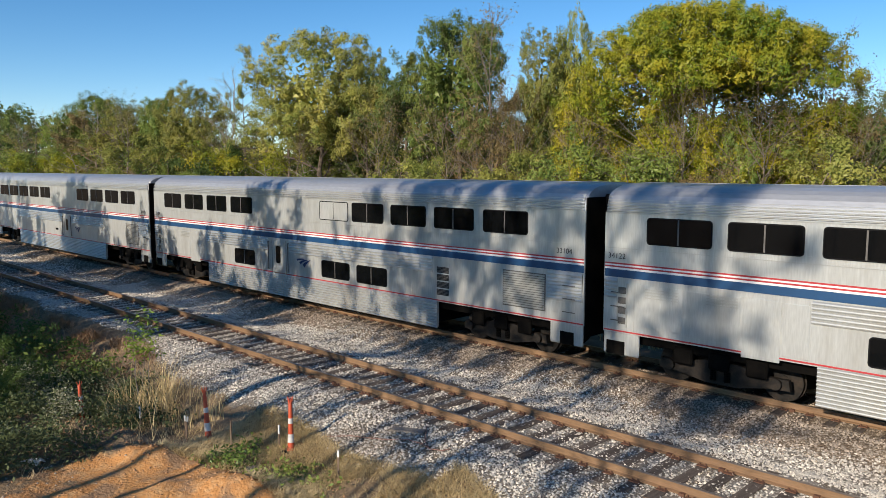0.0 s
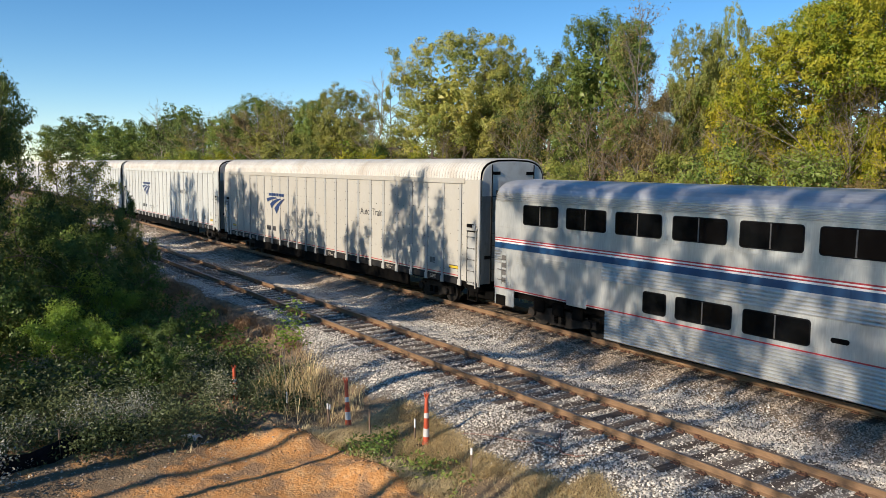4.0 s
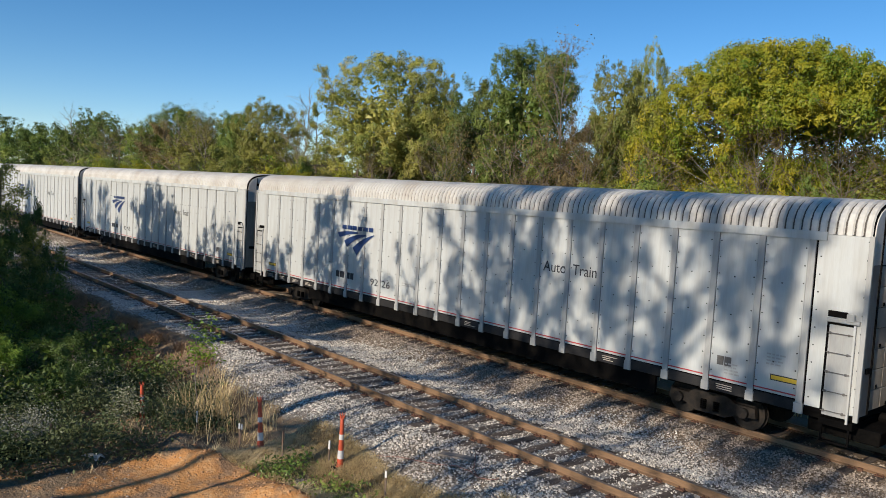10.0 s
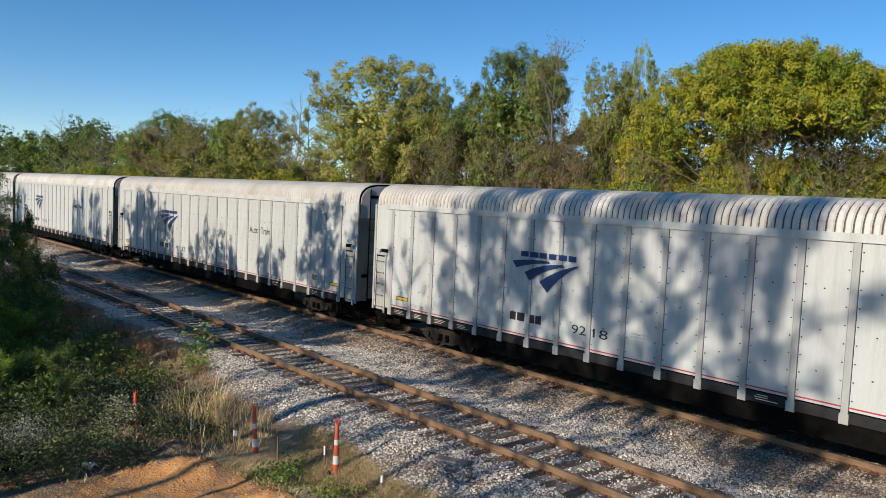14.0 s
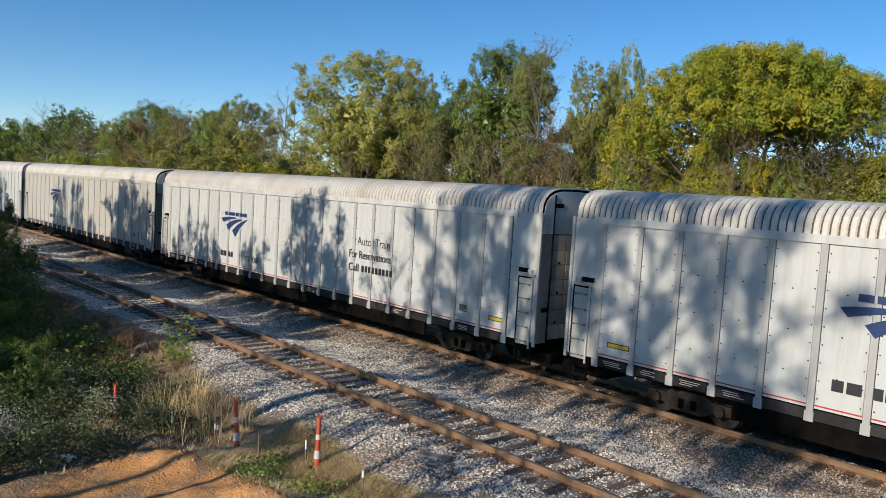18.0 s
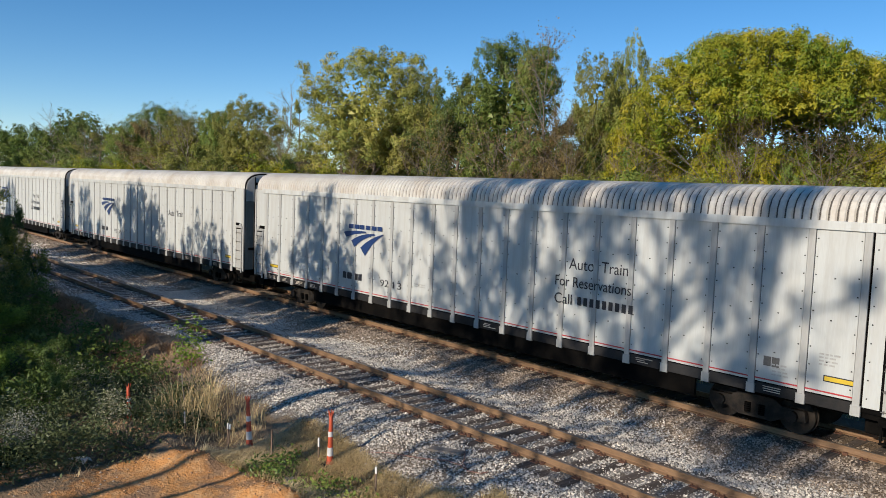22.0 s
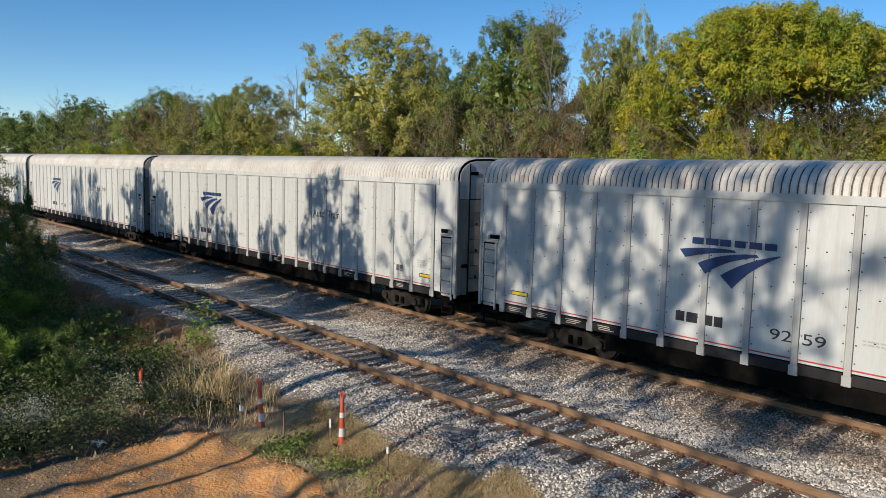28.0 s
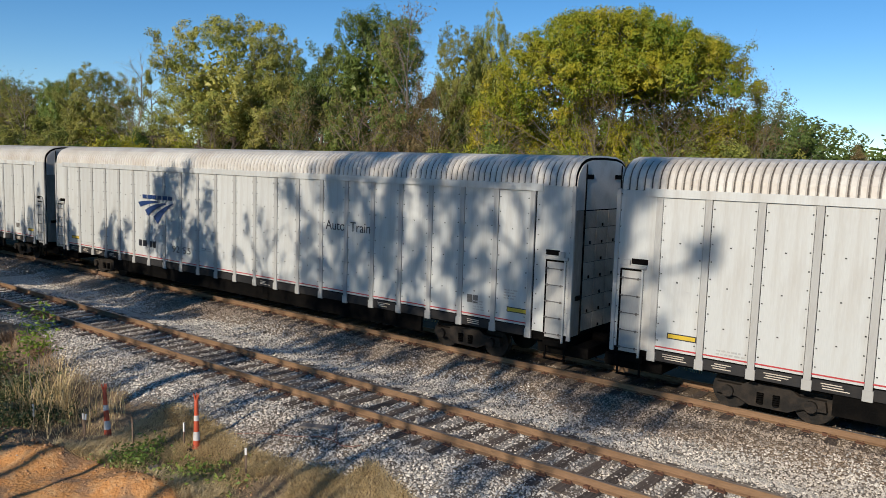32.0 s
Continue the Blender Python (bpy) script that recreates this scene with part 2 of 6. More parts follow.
def ground_material():
    """Ballast grey round the tracks, orange clay in the yard, brown litter and grass beyond."""
    m = bpy.data.materials.new("ballast_clay_and_litter")
    m.use_nodes = True
    nt = m.node_tree
    n, ln = nt.nodes, nt.links.new
    b = n["Principled BSDF"]
    b.inputs["Roughness"].default_value = 0.95
    b.inputs["Specular IOR Level"].default_value = 0.1
    tc = n.new("ShaderNodeTexCoord")
    def noise_tex(scale, detail=5):
        x = n.new("ShaderNodeTexNoise")
        x.inputs["Scale"].default_value, x.inputs["Detail"].default_value = scale, detail
        ln(tc.outputs["Object"], x.inputs["Vector"])
        return x.outputs[0]
    def ramp(src, a, z, lo=0.0, hi=1.0):
        r = n.new("ShaderNodeMapRange")
        for i, v in zip((1, 2, 3, 4), (a, z, lo, hi)):
            r.inputs[i].default_value = v
        ln(src, r.inputs[0])
        return r.outputs[0]
    def mixc(fac, c1, c2):
        x = n.new("ShaderNodeMix")
        x.data_type = "RGBA"
        for s, i in ((fac, 0), (c1, 6), (c2, 7)):
            if isinstance(s, tuple):
                x.inputs[i].default_value = (*s, 1)
            else:
                ln(s, x.inputs[i])
        return x.outputs[2]
    vor = n.new("ShaderNodeTexVoronoi")
    vor.inputs["Scale"].default_value = 24
    ln(tc.outputs["Object"], vor.inputs["Vector"])
    grey = mixc(ramp(noise_tex(0.35), 0.4, 0.65), (0.37, 0.335, 0.285), (0.25, 0.21, 0.165))
    sp = n.new("ShaderNodeSeparateColor")
    ln(vor.outputs["Color"], sp.inputs[0])
    stones = mixc(ramp(sp.outputs[0], 0, 1, 0.0, 0.65), grey, (0.12, 0.105, 0.09))
    stones = mixc(ramp(noise_tex(2.4, 8), 0.46, 0.62, 0, 0.7), stones, (0.17, 0.13, 0.095))
    clay = mixc(ramp(noise_tex(0.9), 0.35, 0.7), (0.57, 0.275, 0.10), (0.44, 0.205, 0.078))
    clay = mixc(ramp(noise_tex(6), 0.45, 0.7, 0, 0.75), clay, (0.58, 0.36, 0.18))
    clay = mixc(ramp(noise_tex(1.6, 7), 0.50, 0.62, 0, 0.8), clay, (0.25, 0.165, 0.105))
    litter = mixc(ramp(noise_tex(2.2), 0.4, 0.62), (0.19, 0.135, 0.085), (0.31, 0.225, 0.14))
    litter = mixc(ramp(noise_tex(0.3), 0.5, 0.65), litter, (0.19, 0.135, 0.085))
    att = n.new("ShaderNodeVertexColor")
    att.layer_name = "cover"
    sc = n.new("ShaderNodeSeparateColor")
    ln(att.outputs[0], sc.inputs[0])
    edge = n.new("ShaderNodeMath")
    edge.operation = "MULTIPLY_ADD"
    edge.inputs[1].default_value, edge.inputs[2].default_value = 1.3, -0.65
    ln(noise_tex(1.7, 8), edge.inputs[0])
    def masked(ch):
        a = n.new("ShaderNodeMath")
        a.operation = "ADD"
        ln(sc.outputs[ch], a.inputs[0]), ln(edge.outputs[0], a.inputs[1])
        return ramp(a.outputs[0], 0.42, 0.58)
    fouled = mixc(ramp(noise_tex(1.1, 6), 0.35, 0.65), (0.15, 0.105, 0.07), (0.24, 0.18, 0.125))
    stones = mixc(ramp(masked(2), 0, 1, 0, 0.8), stones, fouled)
    col = mixc(masked(0), litter, stones)
    col = mixc(masked(1), col, clay)
    ln(col, b.inputs["Base Color"])
    bp = n.new("ShaderNodeBump")
    bp.inputs["Strength"].default_value, bp.inputs["Distance"].default_value = 0.6, 0.05
    hh = n.new("ShaderNodeMath")
    hh.operation = "ADD"
    vm = n.new("ShaderNodeMath")
    vm.operation = "MULTIPLY"
    ln(vor.outputs["Distance"], vm.inputs[0]), ln(sc.outputs[0], vm.inputs[1])
    ln(vm.outputs[0], hh.inputs[0])
    h2 = n.new("ShaderNodeMath")
    h2.operation = "ADD"
    ln(noise_tex(5, 8), h2.inputs[0]), ln(ramp(noise_tex(17, 8), 0.3, 0.7, 0, 0.5), h2.inputs[1])
    ln(h2.outputs[0], hh.inputs[1])
    ln(hh.outputs[0], bp.inputs["Height"])
    ln(bp.outputs[0], b.inputs["Normal"])
    return m


# ---- building helpers ----
def mesh_of(bm, name, material, smooth=False):
    me = bpy.data.meshes.new(name)
    bm.to_mesh(me)
    bm.free()
    me.materials.append(material)
    if smooth:
        me.polygons.foreach_set("use_smooth", [True] * len(me.polygons))
    return me


def part(name, bm, material, parent, label="", smooth=False):
    """One mesh object under a thing or a part; bm may be a bmesh or a ready mesh."""
    me = bm if isinstance(bm, bpy.types.Mesh) else mesh_of(bm, name, material, smooth)
    ob = new(name, me)
    ob.parent = parent
    return tagged(ob, label) if label else ob


def pipe(pts, r, seg=8):
    """One round bent cable through the points."""
    V, F = [], []
    P = [np.array(p, float) for p in pts]
    for i, p in enumerate(P):
        d = P[min(i + 1, len(P) - 1)] - P[max(i - 1, 0)]
        d /= np.linalg.norm(d)
        a = np.cross(d, (0, 0, 1.0))
        a /= np.linalg.norm(a) + 1e-9
        b = np.cross(d, a)
        V += [p + r * (math.cos(6.2832 * k / seg) * a + math.sin(6.2832 * k / seg) * b) for k in range(seg)]
        if i:
            o = (i - 1) * seg
            F += [(o + k, o + (k + 1) % seg, o + seg + (k + 1) % seg, o + seg + k) for k in range(seg)]
    return np.array(V), np.array(F)


def thing(name, label, category, group="", kind="", m=None):
    ob = new(name)
    ob.empty_display_size = 0.2
    if m is not None:
        ob.matrix_basis = m
    return tagged(ob, label, category, group, kind)


def box(bm, x0, x1, y0, y1, z0, z1, bevel=0.0):
    v = bmesh.ops.create_cube(bm, size=1.0, matrix=Matrix.Translation(((x0 + x1) / 2, (y0 + y1) / 2, (z0 + z1) / 2)) @ Matrix.Diagonal((x1 - x0, y1 - y0, z1 - z0, 1)))["verts"]
    if bevel:
        es = list({e for q in v for e in q.link_edges})
        bmesh.ops.bevel(bm, geom=es, offset=bevel, segments=1, affect="EDGES", profile=0.5)
    return bm


def boxed(*a, **k):
    return box(bmesh.new(), *a, **k)


def cyl(bm, p0, p1, r0, r1=None, seg=10):
    p0, p1 = Vector(p0), Vector(p1)
    d = p1 - p0
    m = Matrix.Translation((p0 + p1) / 2) @ d.to_track_quat("Z", "Y").to_matrix().to_4x4()
    bmesh.ops.create_cone(bm, cap_ends=True, segments=seg, radius1=r0, radius2=r0 if r1 is None else r1, depth=d.length, matrix=m)
    return bm


def extrude(bm, prof, x0, x1, axis="x", closed=True):
    """A profile of (y, z) points drawn out along x."""
    a = [bm.verts.new((x0, y, z)) for y, z in prof]
    b = [bm.verts.new((x1, y, z)) for y, z in prof]
    n = len(prof)
    for i in range(n if closed else n - 1):
        bm.faces.new((a[i], b[i], b[(i + 1) % n], a[(i + 1) % n]))
    if closed:
        bm.faces.new(a[::-1]), bm.faces.new(b)
    bmesh.ops.recalc_face_normals(bm, faces=bm.faces)
    return bm


def text_mesh(s, size, material, width=None):
    """Letters in the built-in font, flat on the side of a car: x along, z up, facing -y. Origin at lower left."""
    cu = bpy.data.curves.new("letters", "FONT")
    cu.body, cu.size, cu.extrude = s, size, 0.002
    ob = bpy.data.objects.new("letters", cu)
    scene.collection.objects.link(ob)
    me = bpy.data.meshes.new_from_object(ob.evaluated_get(bpy.context.evaluated_depsgraph_get()))
    bpy.data.objects.remove(ob)
    me.transform(Matrix.Rotation(radians(90), 4, "X"))
    if width:
        xs = [v.co.x for v in me.vertices]
        me.transform(Matrix.Translation((-min(xs), 0, 0)))
        me.transform(Matrix.Diagonal((width / (max(xs) - min(xs)), 1, 1, 1)))
    me.materials.clear()
    me.materials.append(material)
    return me

# ---- the lie of the land ----
MAIN_Y, SIDE_Y = 18.45, 12.49
TRACK_X0, TRACK_X1 = -260.0, 60.0


def smooth(a, b, x):
    t = min(1.0, max(0.0, (x - a) / (b - a)))
    return t * t * (3 - 2 * t)


def ground_z(x, y):
    """Ballast beds at the two tracks, a bank down to the yard, rough soil beyond."""
    bed = -0.20
    z = -0.75
    edge = 10.1 + 0.5 * noise.noise((x * 0.25, 3.1, 0))
    z += (bed - z) * smooth(edge - 2.2, edge + 0.6, y)
    dip = smooth(13.9, 14.8, y) * (1 - smooth(15.8, 16.9, y))
    z -= 0.16 * dip
    z += (-0.55 - z) * smooth(20.6, 22.0, y) + 0.9 * smooth(22.0, 25.0, y)
    rough = 0.05 * noise.noise((x * 0.9, y * 0.9, 0.3)) + 0.04 * noise.noise((x * 2.1, y * 2.1, 1.3))
    yard = 1 - smooth(edge - 1.0, edge, y)
    z += rough * (0.5 + 1.2 * yard)
    # spoil ridge along the edge of the clay yard
    d = (y - 6.9) - 0.16 * (x + 14.5)
    z += (0.36 + 0.16 * noise.noise((x * 3.1, y * 3.1, 2))) * math.exp(-(d / 0.55) ** 2) * smooth(-20.5, -17, x) * (1 - smooth(-12.6, -10.5, x)) * (0.6 + 0.8 * noise.noise((x * 0.8, y * 0.8, 7)))
    return z


def cover(x, y):
    """Shares of ballast and of clay."""
    wob = 0.5 * noise.noise((x * 0.3, y * 0.3, 5))
    near = smooth(8.9 + wob + 1.1 * smooth(-19, -24, x), 10.1 + wob + 0.8 * smooth(-19, -24, x), y) if x < -9.5 else smooth(9.6 + wob - 0.35 * (x + 9.5), 10.4 + wob - 0.35 * (x + 9.5), y)
    ball = near * (1 - smooth(21.0, 22.2, y))
    clay = (1 - smooth(6.6 + 0.18 * (x + 14) + wob, 7.8 + 0.18 * (x + 14) + wob, y)) * smooth(-18.6, -17.0, x - 0.55 * (y - 4)) * (1 - smooth(-10.6, -8.8, x + 0.2 * y - 1.4))
    clay *= 0.38 + 0.62 * smooth(-15.6, -13.0, x + 0.35 * (y - 3) + 1.6 * wob)
    return ball, clay


def steps(*runs):
    out = []
    for a, b, s in runs:
        k = max(1, round((b - a) / s))
        out += [a + (b - a) * i / k for i in range(k)]
    return out + [runs[-1][1]]


def build_ground():
    xs = steps((-3000, -600, 400), (-600, -120, 30), (-120, -45, 3), (-45, -24, 0.8), (-24, -9, 0.16), (-9, 2, 0.3), (2, 40, 3), (40, 200, 20), (200, 3000, 400))
    ys = steps((-3000, -200, 400), (-200, -20, 20), (-20, 0, 2), (0, 10, 0.16), (10, 17, 0.3), (17, 24, 0.5), (24, 60, 3), (60, 300, 30), (300, 4000, 400))
    verts = [(x, y, ground_z(x, y)) for y in ys for x in xs]
    w = len(xs)
    faces = [(j * w + i, j * w + i + 1, (j + 1) * w + i + 1, (j + 1) * w + i) for j in range(len(ys) - 1) for i in range(w - 1)]
    me = bpy.data.meshes.new("ground")
    me.from_pydata(verts, [], faces)
    at = me.color_attributes.new("cover", "FLOAT_COLOR", "POINT")
    cols = np.zeros((len(verts), 4))
    cols[:, 3] = 1
    for k, (x, y, _) in enumerate(verts):
        cols[k, 0], cols[k, 1] = cover(x, y)
        cols[k, 2] = smooth(15.0, 16.4, y)
    at.data.foreach_set("color", cols.ravel())
    me.polygons.foreach_set("use_smooth", [True] * len(me.polygons))
    me.materials.append(ground_material())
    tagged(new("ground", me), "uneven ground of orange clay, leaf litter and grey ballast", "ground", kind="structure")


build_ground()


# ---- tracks ----
def rail_mesh():
    bm = bmesh.new()
    half = [(0.070, -0.172), (0.070, -0.160), (0.012, -0.140), (0.010, -0.045), (0.034, -0.034), (0.036, -0.008), (0.026, 0.0)]
    prof = half + [(-y, z) for y, z in half[::-1]]
    extrude(bm, prof, TRACK_X0, TRACK_X1)
    me = mesh_of(bm, "rail", M["rail"])
    me.materials.append(M["railtop"])
    for p in me.polygons:
        if p.normal.z > 0.5 and p.center.z > -0.02:
            p.material_index = 1
    return me


def build_track(name, y, seed, label):
    rnd = random.Random(seed)
    tr = thing(name, label, "railway track", kind="structure", m=pose(0, y, 0))
    rm = rail_mesh()
    for k in (-0.753, 0.753):
        r = part("rail", rm, None, tr, "rust-brown steel rail with a worn head")
        r.location.y = k
    # ties: the nearest ones singly
    bases = []
    for v in range(4):
        bm = boxed(-0.115, 0.115, -1.29 - 0.03 * v, 1.29 + 0.02 * v, -0.36, -0.172, bevel=0.012)
        for q in bm.verts:
            q.co += Vector((rnd.uniform(-.01, .01), rnd.uniform(-.02, .02), rnd.uniform(-.006, .003)))
        bases.append(mesh_of(bm, "tie", M["tie"]))
    x, k = -118.0, 0
    places = []
    while x < 8:
        places.append(x)
        t = part("tie", bases[k % 4], None, tr)
        t.matrix_basis = pose(x, rnd.uniform(-0.06, 0.06), rnd.uniform(-0.012, 0.002), rnd.uniform(-.5, .5), 0, rnd.uniform(-1.6, 1.6))
        x += 0.54 + rnd.uniform(-0.03, 0.03)
        k += 1
    bm = bmesh.new()
    for x in places:
        if x < -75:
            continue
        for ry in (-0.753, 0.753):
            box(bm, x - 0.09, x + 0.09, ry - 0.17, ry + 0.17, -0.176, -0.158)
            for sx in (-0.055, 0.055):
                for sy in (-0.095, 0.095):
                    box(bm, x + sx - 0.012, x + sx + 0.012, ry + sy - 0.014, ry + sy + 0.014, -0.17, -0.128)
            if rnd.random() < 0.35:
                s = rnd.choice((-1, 1)) * 0.17
                box(bm, x + s - 0.05, x + s + 0.05, ry - 0.10, ry + 0.10, -0.20, -0.135)
    o = part("fastenings", bm, M["rust"], tr, "rusty tie plates, spikes and anchors")
    tagged(o, kind="stuff")


build_track("main_track", MAIN_Y, 3, "main railway track with rusty rails on dark timber ties")
build_track("siding_track", SIDE_Y, 5, "siding track with rusty rails on weathered timber ties")


def build_stones():
    """Loose ballast stones over the beds nearest the camera."""
    rng = np.random.default_rng(4)
    n = 165000
    far = 26000
    # denser towards the near end
    u = rng.random(n)
    xs = 1.0 - 38 * u ** 1.25
    xs[-far:] = -32 - 58 * rng.random(far) ** 1.2
    ys = 9.0 + 9.6 * rng.random(n)
    keep = []
    for i in range(n):
        x, y = xs[i], ys[i]
        if cover(x, y)[0] < 0.35 + 0.5 * rng.random():
            continue
        keep.append((x, y, ground_z(x, y), 1.0 + 0.035 * max(0.0, -28 - x)))
    c = np.array(keep)
    grown, c = c[:, 3], c[:, :3].copy()
    for ty in (MAIN_Y, SIDE_Y):
        ins = np.abs(c[:, 1] - ty) < 1.35
        c[ins, 2] = -0.240 + 0.045 * rng.random(ins.sum())
    k = len(c)
    oct_v = np.array([(1, 0, -0.2), (0, 1, -0.2), (-1, 0, -0.2), (0, -1, -0.2), (0.2, 0, 1)], float)
    oct_f = np.array([(0, 1, 4), (1, 2, 4), (2, 3, 4), (3, 0, 4)])
    v = oct_v[None] * (1 + 0.35 * rng.standard_normal((k, 5, 1)).clip(-1.3, 1.3))
    v *= (0.018 + 0.018 * rng.random((k, 1, 1))) * grown[:, None, None]
    v[:, :, 2] *= 0.75
    a = rng.random(k) * 6.28
    ca, sa = np.cos(a)[:, None], np.sin(a)[:, None]
    t = rng.normal(0, 0.5, (k, 1))
    x, y, z = v[..., 0], v[..., 1], v[..., 2]
    y, z = y * np.cos(t) - z * np.sin(t), y * np.sin(t) + z * np.cos(t)
    v = np.stack([x * ca - y * sa, x * sa + y * ca, z], -1) + c[:, None, :] + np.array([0, 0, 0.012])
    main = c[:, 1] + 0.5 * np.sin(c[:, 0] * 0.7) + rng.normal(0, 0.35, k) > 15.9
    for sel, mat, label in ((~main, "stone", "loose grey and tan granite ballast stones"), (main, "stone_main", "brown fouled ballast stones along the main track")):
        w = v[sel]
        big_mesh("ballast_stones", w.reshape(-1, 3), (oct_f[None] + 5 * np.arange(len(w))[:, None, None]).reshape(-1, 3), M[mat], label, "ballast")


def big_mesh(name, v, f, material, label="", category="", parent=None, kind="stuff"):
    me = raw_mesh(name, v, f, material)
    ob = new(name, me)
    if parent:
        ob.parent = parent
        return ob
    return tagged(ob, label, category, kind=kind)


def raw_mesh(name, v, f, material):
    me = bpy.data.meshes.new(name)
    v, f = np.asarray(v, np.float32), np.asarray(f, np.int32)
    me.vertices.add(len(v))
    me.vertices.foreach_set("co", v.ravel())
    me.loops.add(f.size)
    me.loops.foreach_set("vertex_index", f.ravel())
    me.polygons.add(len(f))
    me.polygons.foreach_set("loop_start", np.arange(len(f), dtype=np.int32) * f.shape[1])
    me.update(calc_edges=True)
    me.materials.append(material)
    return me


build_stones()

# ---- the train: rail height z = 0, x towards the way it runs, near side at y = -1.55 ----
HALF_W = 1.55


def build_bogie(parent, x, base=1.75, r=0.42, y_side=0.98, coil=True):
    """A two-axle truck: side frames, bolster, springs and four wheels."""
    bg = part("bogie", boxed(-0.25, 0.25, -1.0, 1.0, 0.42, 0.72, bevel=0.03), M["bogie"], parent, "dusty cast-steel two-axle truck")
    bg.location = (x, 0, 0)
    fr = bmesh.new()
    prof = [(-base / 2 - 0.30, 0.36), (-base / 2 - 0.26, 0.60), (-base / 2 + 0.25, 0.60), (-0.42, 0.74), (0.42, 0.74), (base / 2 - 0.25, 0.60),
            (base / 2 + 0.26, 0.60), (base / 2 + 0.30, 0.36), (base / 2 - 0.18, 0.34), (0.40, 0.20), (-0.40, 0.20), (-base / 2 + 0.18, 0.34)]
    a = [fr.verts.new((px, -0.07, pz)) for px, pz in prof]
    b = [fr.verts.new((px, 0.07, pz)) for px, pz in prof]
    fr.faces.new(a), fr.faces.new(b[::-1])
    for i in range(len(prof)):
        fr.faces.new((a[i], b[i], b[(i + 1) % len(prof)], a[(i + 1) % len(prof)]))
    bmesh.ops.recalc_face_normals(fr, faces=fr.faces)
    fm = mesh_of(fr, "side_frame", M["bogie"])
    for s in (-1, 1):
        o = part("side_frame", fm, None, bg)
        o.location.y = s * y_side
    wh = bmesh.new()
    cyl(wh, (0, -0.07, 0), (0, 0.07, 0), r, seg=28)
    cyl(wh, (0, -0.10, 0), (0, 0.10, 0), 0.16, seg=16)
    cyl(wh, (0, 0.05, 0), (0, 0.085, 0), r + 0.028, seg=28)
    wm = mesh_of(wh, "wheel", M["bogie"])
    for wx in (-base / 2, base / 2):
        for s in (-1, 1):
            o = part("wheel", wm, None, bg)
            o.matrix_basis = pose(wx, s * 0.753, r, 0, 0, 0 if s < 0 else 180)
    cp = bmesh.new()
    cyl(cp, (0, -0.02, 0), (0, 0.10, 0), 0.13, seg=12)
    cm = mesh_of(cp, "axle_cap", M["bogie"])
    for wx in (-base / 2, base / 2):
        o = part("axle_cap", cm, None, bg)
        o.location = (wx, -y_side - 0.14, r + 0.02)
    if coil:
        sp = bmesh.new()
        for i in range(5):
            cyl(sp, (0, 0, i * 0.05), (0, 0, i * 0.05 + 0.03), 0.075, seg=10)
        sm = mesh_of(sp, "spring", M["under"])
        for sx in (-0.17, 0.17):
            o = part("spring", sm, None, bg)
            o.location = (sx, -y_side - 0.11, 0.30)
    return bg


def arch(w, z0, z1, n=14, shoulder=0.30, end=1.0):
    """Half-round roof outline from one eave to the other."""
    pts = []
    for i in range(n + 1):
        a = math.pi * i / n
        c, s = -math.cos(a), math.sin(a)
        pts.append((w * math.copysign(abs(c) ** 0.55, c), z0 + (z1 - z0) * abs(s) ** 0.80))
    return pts


SWOOSH = ((((0.10, 0.83), (0.80, 0.99), (1.53, 0.99)), (0.19, 0.06, 0.9)),
          (((0.61, 0.50), (1.20, 0.86), (2.08, 0.94)), (0.24, 0.06, 0.9)),
          (((1.22, 0.25), (1.80, 0.73), (2.62, 0.98)), (0.28, 0.02, 1.1)))


def blade(pts, w, k=1.0):
    bm = bmesh.new()
    up, dn = [], []
    for i in range(13):
        t = i / 12
        (x0, z0), (x1, z1), (x2, z2) = pts
        x = (1 - t) ** 2 * x0 + 2 * t * (1 - t) * x1 + t * t * x2
        z = (1 - t) ** 2 * z0 + 2 * t * (1 - t) * z1 + t * t * z2
        h = w[0] * (1 - t) + w[1] * t
        up.append(bm.verts.new((x * k, 0, (z + h / 2) * k)))
        dn.append(bm.verts.new(((x + w[2] * h) * k, 0, (z - h / 2) * k)))
    for i in range(12):
        bm.faces.new((dn[i], dn[i + 1], up[i + 1], up[i]))
    r = bmesh.ops.extrude_face_region(bm, geom=bm.faces[:])
    bmesh.ops.translate(bm, vec=(0, 0.004, 0), verts=[g for g in r["geom"] if isinstance(g, bmesh.types.BMVert)])
    return bm


AR_L, AR_PITCH = 27.12, 28.318
AR_X0 = -AR_L / 2
POST_X = [AR_X0 + 1.00 + 1.1327 * i for i in range(23)]


